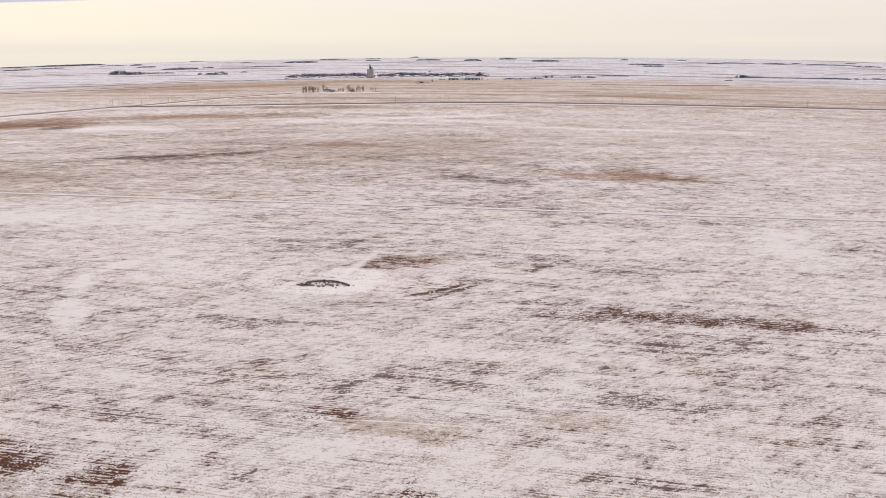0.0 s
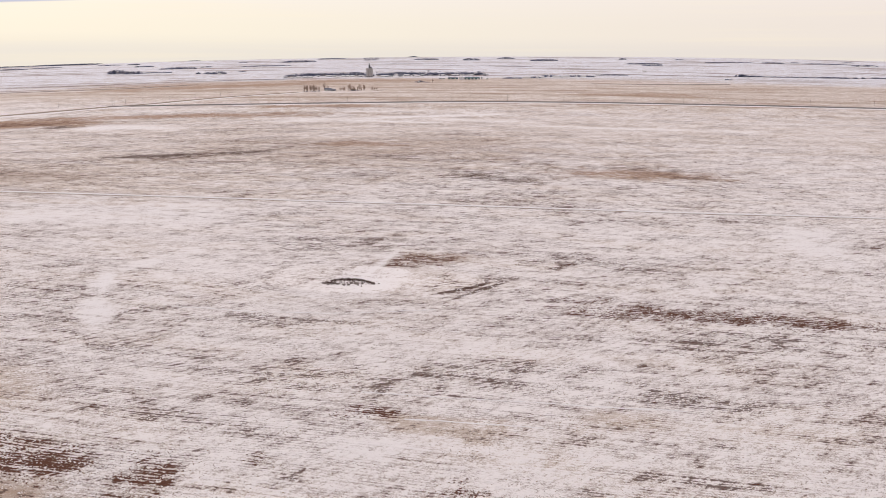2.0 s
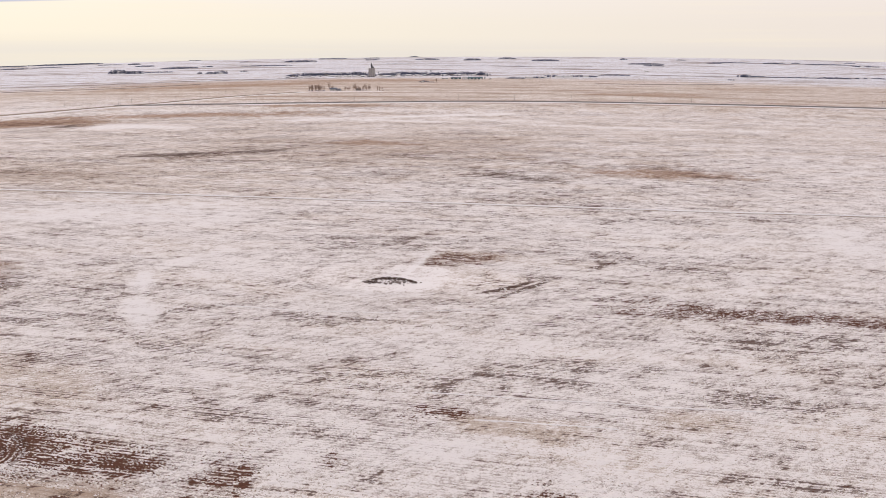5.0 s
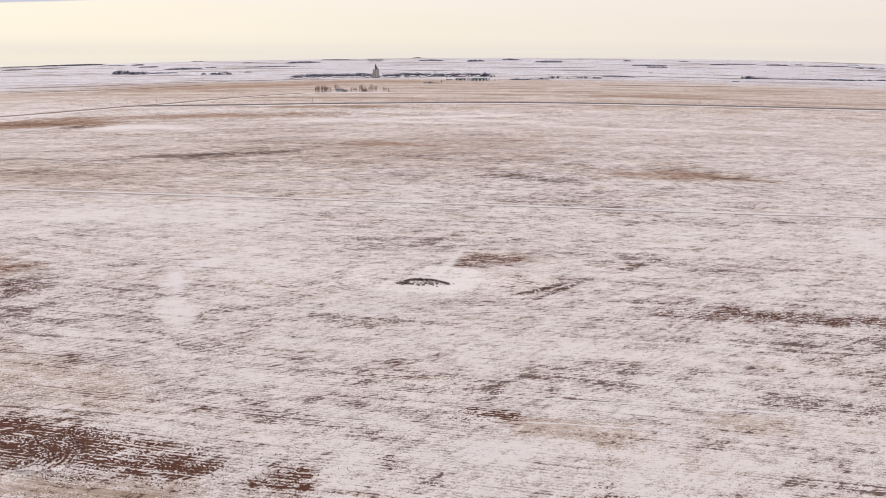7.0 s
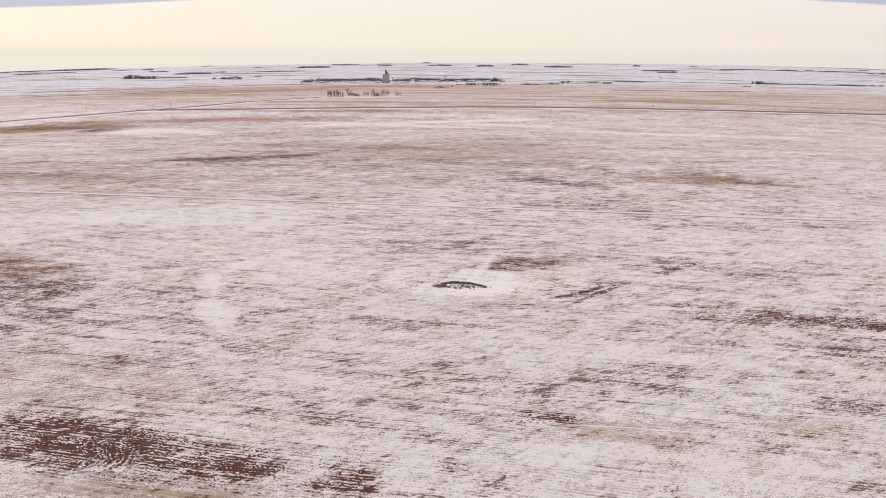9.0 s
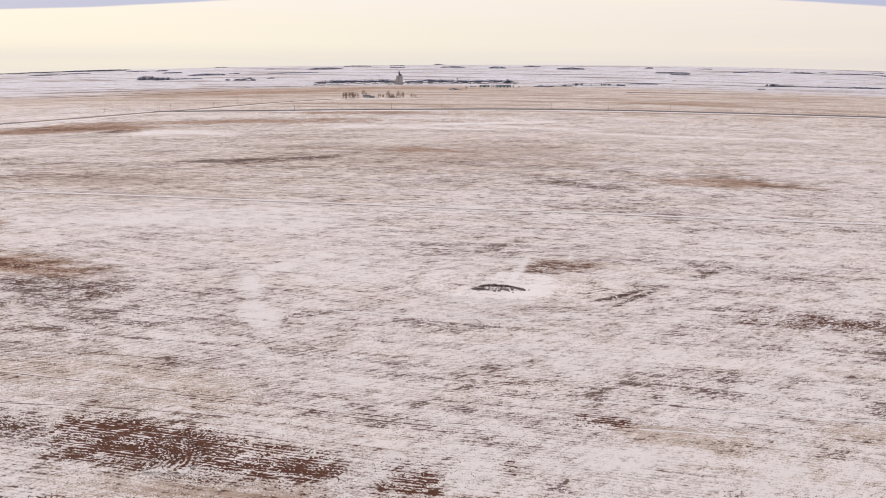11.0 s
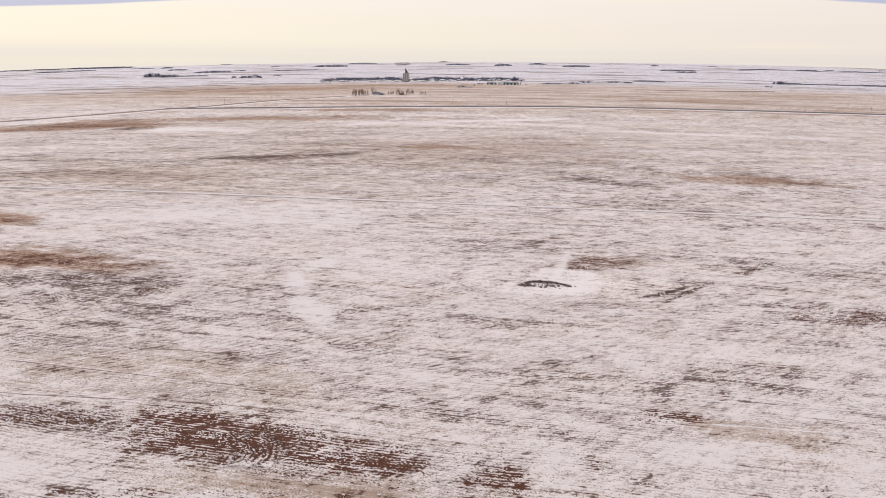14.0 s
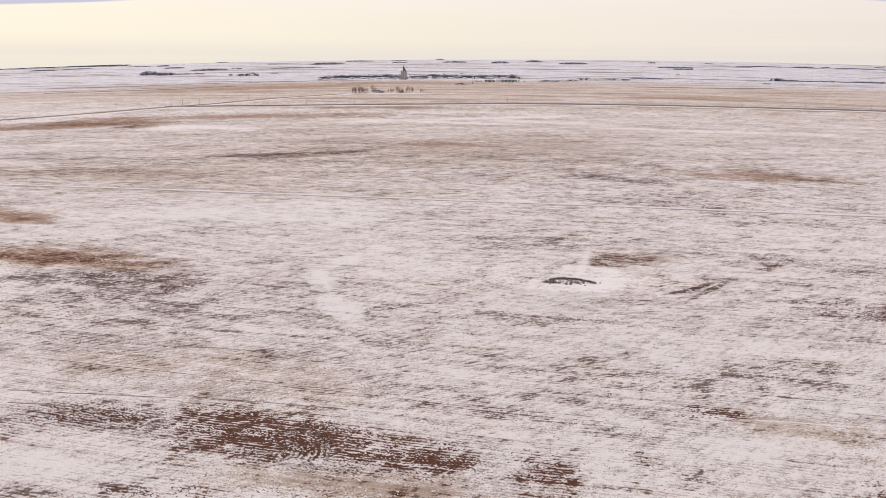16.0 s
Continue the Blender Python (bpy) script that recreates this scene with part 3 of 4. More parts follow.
strip("rut", [(-154, 190), (-117, 186), (-97, 181)], 0.07, ((-0.2, -1.2), (-0.1, 0.7), (0.1, 0.7), (0.2, -1.2)), RUT_SOIL, "long thin rut of bare stubble in the snow", "rut", 1.5)
strip("snow_ridge", [(-24, 164), (-3, 161), (24, 157), (39, 155)], 0.1, ((-0.32, -1.0), (-0.15, 0.7), (0.15, 0.8), (0.35, -1.0)), PACKED_SNOW, "low ridge of drifted snow along a seed row", "snow ridge", 1.5)
strip("snow_ridge", [(-15, 151), (-1, 149), (11, 147)], 0.1, ((-0.32, -1.0), (-0.15, 0.7), (0.15, 0.8), (0.35, -1.0)), PACKED_SNOW, "low ridge of drifted snow along a seed row", "snow ridge", 1.5)
strip("snow_ridge", [(-80, 225), (-56, 220), (-33, 219), (-9, 223)], 0.1, ((-0.32, -1.0), (-0.15, 0.7), (0.15, 0.8), (0.35, -1.0)), PACKED_SNOW, "low ridge of drifted snow along a seed row", "snow ridge", 1.5)


# ---------------------------------------------------------------- trees
def limb(verts, faces, a, b, r0, r1, sides=3):
    way = (b - a).normalized()
    u = way.orthogonal().normalized()
    v = way.cross(u)
    n = len(verts)
    for p, r in ((a, r0), (b, r1)):
        for k in range(sides):
            c, s = math.cos(2 * math.pi * k / sides), math.sin(2 * math.pi * k / sides)
            verts.append(p + (u * c + v * s) * r)
    for k in range(sides):
        j = (k + 1) % sides
        faces.append((n + k, n + j, n + sides + j, n + sides + k))


def fork(rng, verts, faces, a, way, length, radius, depth):
    b = a + way * length
    limb(verts, faces, a, b, radius, radius * 0.6)
    if depth == 0:
        return
    for _ in range(rng.randint(3, 4)):
        turn = Vector((rng.gauss(0, 0.42), rng.gauss(0, 0.42), 0.35 + rng.random() * 0.3))
        fork(rng, verts, faces, a.lerp(b, rng.uniform(0.45, 1.0)), (way + turn).normalized(), length * rng.uniform(0.55, 0.75), radius * 0.55, depth - 1)


def bare_tree(seed, tall, spread, label):
    """A leafless poplar of the given height: tapered trunk, limbs and a haze of twigs."""
    rng = random.Random(seed)
    tree = thing("tree", Matrix(), label, "tree", "bare trees in the farmyard")
    tv, tf, cv, cf = [], [], [], []
    p, r = Vector((0, 0, -0.4)), 0.036 * tall ** 0.9
    steps = 6
    for k in range(steps):
        q = Vector((rng.gauss(0, 0.12), rng.gauss(0, 0.12), tall * 0.62 * (k + 1) / steps))
        limb(tv, tf, p, q, r, r * 0.8, 6)
        for _ in range(5 if k else 2):
            a = rng.uniform(0, 2 * math.pi)
            way = Vector((math.cos(a) * spread, math.sin(a) * spread, 0.9)).normalized()
            fork(rng, cv, cf, p.lerp(q, rng.random()), way, tall * (0.26 - 0.012 * k), r * 0.32, 3)
        p, r = q, r * 0.8
    fork(rng, cv, cf, p, Vector((0, 0, 1)), tall * 0.2, r, 3)
    part_from("trunk", tv, tf, BARK, tree)
    part_from("branches", cv, cf, TWIGS, tree)
    return tree


def tuft_cloud(rng, verts, faces, x, y, z0, w, d, h, count, size):
    """Small tilted leaves that fill an uneven dome."""
    for _ in range(count):
        a, s, k = rng.uniform(0, 2 * math.pi), math.sqrt(rng.random()), rng.random()
        fall = math.sqrt(max(0.05, 1 - (k * 0.95) ** 2))
        c = Vector((x + math.cos(a) * s * w * fall, y + math.sin(a) * s * d * fall, z0 + h * k * rng.uniform(0.8, 1.05)))
        n = len(verts)
        for j in range(3):
            b = a + j * 2.1 + rng.random()
            verts.append(c + Vector((math.cos(b), math.sin(b) * 0.8, rng.uniform(-0.7, 0.7))) * size * rng.uniform(0.6, 1.2))
        faces.append((n, n + 1, n + 2))


def round_tree(seed, label):
    rng = random.Random(seed)
    tree = thing("tree", Matrix(), label, "tree", "town trees")
    tv, tf, cv, cf = [], [], [], []
    limb(tv, tf, Vector((0, 0, -0.4)), Vector((0, 0, 3.6)), 0.28, 0.18, 6)
    for k in range(7):
        a = k * 2.4
        limb(tv, tf, Vector((0, 0, 2.2 + 0.2 * k)), Vector((math.cos(a) * 2.2, math.sin(a) * 2.2, 4.2 + 0.5 * k)), 0.12, 0.04)
    for _ in range(9):
        tuft_cloud(rng, cv, cf, rng.gauss(0, 1.5), rng.gauss(0, 1.5), rng.uniform(1.8, 4.6), 1.5, 1.5, 2.8, 26, 0.55)
    part_from("trunk", tv, tf, BARK, tree)
    part_from("crown", cv, cf, HAZED_BLUFF, tree)
    return tree


def spruce_tree(seed, label):
    rng = random.Random(seed)
    tree = thing("tree", Matrix(), label, "tree", "town trees")
    tv, tf, cv, cf = [], [], [], []
    limb(tv, tf, Vector((0, 0, -0.4)), Vector((0, 0, 8.2)), 0.22, 0.05, 6)
    for k in range(14):
        z = 0.8 + k * 0.55
        reach = 2.3 * (1 - k / 14.5)
        for j in range(9):
            a = j * 0.7 + k + rng.uniform(-0.2, 0.2)
            n, out = len(cv), reach * rng.uniform(0.75, 1.15)
            tip = Vector((math.cos(a) * out, math.sin(a) * out, z - 0.35 * out * 0.6))
            side = Vector((-math.sin(a), math.cos(a), 0)) * 0.45 * out
            cv.extend([Vector((0, 0, z + 0.6)), tip * 0.75 + side, tip, tip * 0.75 - side])
            cf.append((n, n + 1, n + 2, n + 3))
    part_from("trunk", tv, tf, BARK, tree)
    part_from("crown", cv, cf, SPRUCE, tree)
    return tree


GROVES = random.Random(41)


def grove(x, y, wide, tall, kind="bluff"):
    """A far shelter belt or aspen bluff, whose trees nobody could count."""
    rng = GROVES
    verts, faces = [], []
    deep = max(6.0, min(30.0, wide * 0.3))
    trees = max(6, int(wide / 1.1))
    for k in range(trees):
        tx, ty = x + wide * (rng.random() - 0.5), y + deep * (rng.random() - 0.5)
        edge = 1 - abs(2 * (tx - x) / wide) ** 3 * 0.5
        h = tall * edge * rng.uniform(0.7, 1.05) * (1.0 if rng.random() > 0.1 else 0.6)
        z = height(tx, ty)
        limb(verts, faces, Vector((tx, ty, z - 0.5)), Vector((tx, ty, z + h * 0.7)), 0.22, 0.1)
        tuft_cloud(rng, verts, faces, tx, ty, z + 0.1 * h, 1.4 + 0.22 * h, 2.5, 0.9 * h, 30, 0.62 + 0.09 * h)
    ob = part_from("grove", verts, faces, HAZED_BLUFF, None)
    return tagged(ob, "dark leafless tree belt on the snowy plain", "trees", kind="stuff")


def hedge(x, y, wide, tall):
    """A fence line grown up with brush and dead grass."""
    rng = GROVES
    verts, faces = [], []
    for k in range(int(wide * 1.1)):
        tx, ty = x + wide * (rng.random() - 0.5), y + rng.uniform(-4, 4)
        tuft_cloud(rng, verts, faces, tx, ty, height(tx, ty) - 0.1, 1.0, 1.0, tall * rng.uniform(0.3, 0.9), 7, 0.55)
    ob = part_from("fence_line_brush", verts, faces, DRY_GRASS if tall < 2.0 else HAZED_BLUFF, None)
    return tagged(ob, "strip of dry brush along a field edge", "brush", kind="stuff")


# ---------------------------------------------------------------- power line
def power_pole(x, y, tall, turn, label):
    pole = thing("power_pole", spot(x, y, turn), label, "power pole", "poles along the road")
    part("shaft", drum(bmesh.new(), 0, 0, -0.6, tall, 0.17, 0.11, 8), POLE_WOOD, pole)
    arm = part("crossarm", box(bmesh.new(), -1.2, -0.07, tall - 0.75, 1.2, 0.07, tall - 0.58), POLE_WOOD, pole)
    for k in (-1.05, -0.45, 0.45, 1.05):
        part("insulator", drum(bmesh.new(), k, 0, tall - 0.58, tall - 0.36, 0.07, 0.05, 6), INSULATOR, arm)
    return pole


# ---------------------------------------------------------------- buildings
def house(x, y, turn, wide, deep, wall, roof, walls, roofing, label, category="house", group="town houses"):
    """A dwelling: walls, pitched roof with chimney, door and windows with panes."""
    home = thing("house", spot(x, y, turn), label, category, group)
    body = bmesh.new()
    box(body, -wide / 2, -deep / 2, -0.6, wide / 2, deep / 2, wall)
    for s in (-1, 1):
        a = [body.verts.new((s * wide / 2, -deep / 2, wall)), body.verts.new((s * wide / 2, deep / 2, wall)), body.verts.new((s * wide / 2, 0, wall + roof - 0.3))]
        body.faces.new(a if s > 0 else a[::-1])
    part("wall", body, walls, home)
    top = part("roof", gable(bmesh.new(), -wide / 2, wide / 2, -deep / 2, deep / 2, wall, wall + roof), roofing, home)
    part("chimney", box(bmesh.new(), wide * 0.2, -0.4, wall + roof * 0.6, wide * 0.2 + 0.7, 0.4, wall + roof + 0.7), CONCRETE, top)
    part("door", box(bmesh.new(), -0.5, -deep / 2 - 0.06, 0.1, 0.5, -deep / 2 - 0.003, 2.15), ROOF_BROWN, home)
    for px in (-wide * 0.33, wide * 0.3):
        frame_part = part("window", box(bmesh.new(), px - 0.9, -deep / 2 - 0.05, 0.95, px + 0.9, -deep / 2 - 0.003, 2.25), WHITE_SIDING, home)
        part("pane", box(bmesh.new(), px - 0.75, -deep / 2 - 0.075, 1.08, px + 0.75, -deep / 2 - 0.053, 2.12), GLASS_DARK, frame_part)
    return home


def barn(x, y, turn, wide, deep, wall, roof, walls, roofing, doors, label):
    """A long steel shed with sliding doors and ribs on the front."""
    shed = thing("shed", spot(x, y, turn), label, "shed")
    body = bmesh.new()
    box(body, -wide / 2, -deep / 2, -0.6, wide / 2, deep / 2, wall)
    for s in (-1, 1):
        a = [body.verts.new((s * wide / 2, -deep / 2, wall)), body.verts.new((s * wide / 2, deep / 2, wall)), body.verts.new((s * wide / 2, 0, wall + roof - 0.3))]
        body.faces.new(a if s > 0 else a[::-1])
    part("wall", body, walls, shed)
    part("roof", gable(bmesh.new(), -wide / 2, wide / 2, -deep / 2, deep / 2, wall, wall + roof), roofing, shed)
    for k in range(doors):
        px = -wide / 2 + wide * (k + 0.5) / doors
        part("door", box(bmesh.new(), px - 2.0, -deep / 2 - 0.1, 0.0, px + 2.0, -deep / 2 - 0.003, min(4.0, wall - 0.4)), WHITE_SIDING, shed)
    return shed


def grain_bin(x, y, radius, tall, label):
    silo = thing("grain_bin", spot(x, y), label, "grain bin", "steel grain bins")
    shell = bmesh.new()
    for k in range(6):
        drum(shell, 0, 0, tall * k / 6 - (0.5 if k == 0 else 0), tall * (k + 1) / 6 - 0.03, radius * (1.0 if k % 2 else 0.99), None, 20)
    part("shell", shell, GALVANISED, silo)
    part("roof", drum(bmesh.new(), 0, 0, tall, tall + radius * 0.55, radius + 0.15, 0.4, 20), GALVANISED, silo)
    part("hatch", drum(bmesh.new(), 0, 0, tall + radius * 0.55, tall + radius * 0.55 + 0.35, 0.45, None, 10), DARK_STEEL, silo)
    return silo


def grain_elevator(x, y):
    """A concrete elevator: a block of round bins under a slab, with a stepped headhouse and a leg tower."""
    tower = thing("grain_elevator", spot(x, y, 4, 0.93), "tall weathered concrete grain elevator with stepped dark headhouse", "grain elevator")
    for px in (-7.0, 0.0, 7.0):
        for py in (-4.2, 4.2):
            part("bin", drum(bmesh.new(), px, py, -0.8, 27.6, 3.75, None, 24), CONCRETE, tower)
    part("core", box(bmesh.new(), -7.2, -4.0, -0.8, 7.2, 4.0, 27.5), CONCRETE, tower)
    part("slab", box(bmesh.new(), -10.8, -8.0, 27.6, 10.8, 8.0, 28.8), CONCRETE, tower)
    part("gallery", box(bmesh.new(), -2.8, -4.5, 28.8, 7.0, 4.5, 34.0), DARK_STEEL, tower, "dark steel-clad gallery")
    head = part("headhouse", box(bmesh.new(), -3.4, -3.2, 28.8, 2.2, 3.2, 38.5), DARK_STEEL, tower)
    part("cap", gable(bmesh.new(), -3.4, 2.2, -3.2, 3.2, 38.5, 39.8, 0.2), DARK_STEEL, head)
    part("leg_tower", box(bmesh.new(), -2.8, -1.6, 38.5, 0.2, 1.6, 44.5), DARK_STEEL, tower)
    part("spout", box(bmesh.new(), 4.0, -5.2, 30.0, 5.0, -4.5, 33.0), GALVANISED, tower)
    part("drive_shed", box(bmesh.new(), -15.5, -5.0, -0.8, -10.9, 5.0, 6.0), GREY_SIDING, tower)
    for px in (-7.0, 0.0, 7.0):
        part("door", box(bmesh.new(), px - 1.2, -8.15, 0.0, px + 1.2, -7.6, 3.0), DARK_STEEL, tower)
    return tower


def truck(x, y, turn, label):
    """A parked farm truck: cab, box, wheels."""
    lorry = thing("truck", spot(x, y, turn), label, "truck", "vehicles parked by the sheds")
    part("box", box(bmesh.new(), -3.6, -1.2, 0.9, 1.4, 1.2, 3.3), VAN_WHITE, lorry)
    cab = bmesh.new()
    box(cab, 1.5, -1.15, 0.7, 3.6, 1.15, 2.7)
    bmesh.ops.bevel(cab, geom=cab.edges[:], offset=0.18, segments=2, affect="EDGES")
    part("cab", cab, VAN_WHITE, lorry)
    part("windscreen", box(bmesh.new(), 3.58, -0.95, 1.7, 3.64, 0.95, 2.45), GLASS_DARK, lorry)
    for px in (-2.8, -1.6, 2.6):
        for py in (-1.1, 1.1):
            tyre = bmesh.new()
            bmesh.ops.create_cone(tyre, cap_ends=True, segments=14, radius1=0.5, radius2=0.5, depth=0.35, matrix=Matrix.Translation((px, py, 0.42)) @ Matrix.Rotation(radians(90), 4, "X"))
            part("wheel", tyre, DARK_STEEL, lorry)
    return lorry


# ---------------------------------------------------------------- the far plain
grove(-1193, 3261, 74, 17.0)
grove(-1123, 3227, 69, 11.5)
grove(-1047, 3257, 106, 4.2)
grove(-1043, 3509, 148, 8.0)
grove(-954, 3589, 44, 4.7)
grove(-857, 3109, 16, 7.1)
grove(-819, 3094, 32, 7.0)
grove(-776, 3077, 48, 11.0)
grove(-1384, 3994, 57, 6.5)
grove(-1265, 3768, 81, 6.1)
grove(-1896, 3924, 128, 5.6)
grove(-1761, 3959, 129, 4.6)
grove(-1745, 4196, 245, 6.8)
grove(-1506, 4020, 105, 3.9)
grove(-721, 3188, 27, 4.1)
grove(-1186, 4251, 55, 4.4)
grove(-883, 3948, 38, 3.8)
grove(-708, 3568, 197, 4.2)
grove(-625, 3863, 151, 8.8)
grove(-513, 4124, 126, 5.9)
grove(-330, 4135, 73, 4.8)
grove(-316, 3946, 64, 5.1)
grove(-142, 4300, 42, 5.6)
grove(-71, 3944, 108, 6.7)
grove(125, 3860, 73, 10.0)
grove(285, 4004, 81, 7.3)
grove(432, 3794, 118, 8.9)
grove(799, 3942, 33, 7.7)
grove(804, 3545, 141, 6.5)
grove(804, 3419, 78, 5.6)
grove(1053, 3955, 44, 4.1)
grove(1125, 3705, 60, 5.3)
grove(1242, 3785, 153, 3.9)
grove(1399, 3769, 91, 6.1)
grove(1520, 3836, 35, 5.0)
grove(1642, 3775, 213, 4.4)
grove(1813, 3967, 49, 4.1)
grove(1750, 3678, 108, 7.2)
grove(940, 2791, 51, 9.1)
grove(990, 2804, 49, 5.5)
grove(798, 2480, 21, 3.2)
grove(1241, 2812, 99, 5.5)
grove(1314, 2825, 15, 4.8)
grove(1346, 2837, 11, 5.2)
grove(1402, 2858, 52, 4.1)
grove(452, 2685, 10, 5.2)
grove(532, 2805, 100, 3.6)
grove(1103, 2809, 179, 2.9)
grove(-57, 2123, 23, 4.4)
grove(193, 2473, 55, 4.8)
grove(253, 2544, 53, 5.0)
grove(314, 2648, 48, 8.6)
grove(397, 2678, 113, 6.1)
grove(-2228, 4240, 190, 5.5)
grove(-2091, 4240, 200, 6.0)
grove(-1968, 4240, 170, 5.0)
grove(-1846, 4240, 210, 6.5)
grove(-1709, 4240, 180, 5.5)
hedge(-371, 3305, 157, 3.2)
hedge(-227, 3248, 63, 3.4)
hedge(-122, 3619, 228, 2.4)
hedge(33, 3417, 67, 2.7)
hedge(199, 3381, 187, 4.4)
hedge(306, 3317, 65, 3.2)
hedge(536, 2756, 107, 2.9)
hedge(-807, 2122, 193, 1.7)
hedge(-925, 2524, 36, 2.5)
hedge(-561, 2638, 245, 3.1)

# the farmyard on the near side of the town
POPLAR = "bare tan-twigged poplar tree in the snowy farmyard"
tall_tree = bare_tree(3, 15.7, 0.55, "large spreading bare poplar beside the farmhouse")
tall_tree.matrix_basis = spot(-220, 1614)
slim_tree = bare_tree(5, 12.0, 0.38, POPLAR)
slim_tree.matrix_basis = spot(-251, 1577)
wide_tree = bare_tree(8, 13.5, 0.6, POPLAR)
wide_tree.matrix_basis = spot(-173, 1602)
for x, y, size in ((-246, 1575, 1.02), (-241, 1585, 0.96), (-236, 1584, 1.03), (-230, 1582, 0.85), (-248, 1583, 0.9), (-233, 1577, 0.8), (-243, 1590, 0.95), (-238, 1592, 1.0), (-227, 1590, 0.8), (-253, 1585, 0.8), (-250, 1592, 0.9), (-246, 1580, 0.85), (-240, 1578, 0.95), (-234, 1590, 0.9), (-189, 1588, 0.7), (-183, 1592, 0.6), (-157, 1584, 0.75), (-150, 1580, 0.7), (-145, 1590, 0.8), (-169, 1586, 0.75), (-185, 1582, 0.68), (-180, 1581, 0.7), (-162, 1577, 0.7), (-130, 1570, 0.76), (-127, 1580, 0.68), (-123, 1591, 0.6), (-166, 1592, 0.8), (-63, 2074, 0.5), (-53, 2096, 0.5)):
    copy_thing(slim_tree, spot(x, y, x * 37 % 360, size))
for x, y, size in ((-154, 1598, 1.0), (-148, 1606, 0.85), (-177, 1612, 0.8), (-28, 2090, 0.8), (-215, 1620, 0.8)):
    copy_thing(wide_tree, spot(x, y, x * 53 % 360, size))
house(-211, 1596, 8, 13, 8.5, 2.9, 2.6, WHITE_SIDING, ROOF_SHINGLE, "low farmhouse with blue-grey shingle roof among poplars", group="farmyard buildings")
house(-201, 1590, -20, 7, 5, 2.4, 1.4, GREY_SIDING, ROOF_SHINGLE, "small grey outbuilding beside the farmhouse", "outbuilding", "farmyard buildings")
house(-166, 1596, 5, 9, 6, 2.3, 1.6, GREY_SIDING, ROOF_BROWN, "low brown-roofed shed under the poplars", "outbuilding", "farmyard buildings")
for x, y, wide, tall in ((-238, 1578, 30, 4.0), (-165, 1600, 26, 2.4), (-196, 1588, 12, 1.6), (-43, 2086, 26, 5.0), (-120, 1586, 20, 1.2)):
    hedge(x, y, wide, tall)

hedge(-600, 1086, 26, 2.6)
hedge(-614, 1078, 14, 2.2)

# the power line beside the road
for x, y, tall in ((-485, 1281, 9.0), (-480, 1275, 10.4), (-464, 1276, 9.6), (-442, 1286, 9.8), (-418, 1336, 8.4), (-396, 1395, 8.2), (-557, 1266, 8.0), (-372, 1460, 8.0), (-284, 1277, 8.6), (-214, 1274, 8.6), (-143, 1275, 8.8), (-71, 1290, 9.0), (7, 1288, 9.2), (89, 1287, 9.6), (170, 1278, 9.6), (257, 1270, 9.8), (338, 1256, 9.6), (422, 1245, 9.2), (512, 1240, 9.0), (600, 1235, 9.0), (690, 1226, 9.0)):
    power_pole(x, y, tall, 85 if y < 1300 else 20, "grey wooden power pole with crossarm beside the road")

# the elevator and the town round it
grain_elevator(-227, 2731)
barn(77, 2397, 2, 39, 14, 4.4, 2.2, TEAL_STEEL, TEAL_STEEL, 4, "long teal steel shed with white doors")
barn(26, 2430, -6, 26, 12, 3.8, 2.0, TEAL_STEEL, ROOF_SHINGLE, 2, "dark teal machine shed beside the grain bins")
barn(-5, 2445, 10, 16, 10, 3.4, 1.8, GREY_SIDING, ROOF_SNOW, 1, "low grey shed with a snowy roof")
for x, y, r in ((50, 2390, 3.6), (57, 2398, 3.2), (44, 2396, 2.6), (103, 2404, 2.4)):
    grain_bin(x, y, r, 6.2, "round galvanised grain bin beside the sheds")
town = random.Random(12)
elm = round_tree(21, "bare grey-brown street tree among the town houses")
elm.matrix_basis = spot(-470, 2770)
spruce = spruce_tree(22, "dark spruce tree among the town houses")
spruce.matrix_basis = spot(-455, 2762)
for k in range(230):
    x = -500 + 640 * town.random()
    y = 2752 + 210 * town.random() ** 1.4
    size = town.uniform(0.6, 1.05) * (1.25 if -60 < x < 20 and y > 2830 else 1.0)
    if abs(x + 227) < 16 and y < 2770:
        continue
    copy_thing(spruce if town.random() < 0.3 else elm, spot(x, y, town.uniform(0, 360), size))
for k in range(46):
    x = -490 + 14 * k * 0.98 + town.uniform(-3, 3)
    y = 2744 + town.choice((0, 22, 48, 80)) + town.uniform(-6, 6)
    if abs(x + 227) < 20:
        continue
    snowy = town.random() < 0.75
    house(x, y, town.uniform(-25, 25), town.uniform(9, 14), town.uniform(7, 9), town.uniform(2.6, 3.4), town.uniform(1.6, 2.6), town.choice((WHITE_SIDING, GREY_SIDING, WHITE_SIDING)), ROOF_SNOW if snowy else town.choice((ROOF_SHINGLE, ROOF_BROWN)), "small town house with a snow-covered roof" if snowy else "small town house with a dark shingle roof")
for x, y, wide in ((236, 2508, 18), (283, 2560, 14), (335, 2640, 22), (366, 2655, 26), (420, 2668, 16), (455, 2690, 12), (1765, 3640, 20), (1720, 3650, 14), (690, 3040, 12), (-770, 3060, 10)):
    barn(x, y, 4, wide, 10, 3.6, 1.6, WHITE_SIDING, ROOF_SNOW, 1, "low white shed with a snowy roof")
for x, y, turn in ((268, 2540, 10), (305, 2600, 80), (352, 2640, 15), (398, 2655, 170), (118, 2398, 0), (-60, 2085, 30)):
    truck(x, y, turn, "white farm truck parked beside low sheds")
for x, wide in ((-430, 150), (-330, 110), (-150, 130), (-60, 100), (60, 150)):
    grove(x, 2845 + (x % 5) * 8, wide, 8.0)
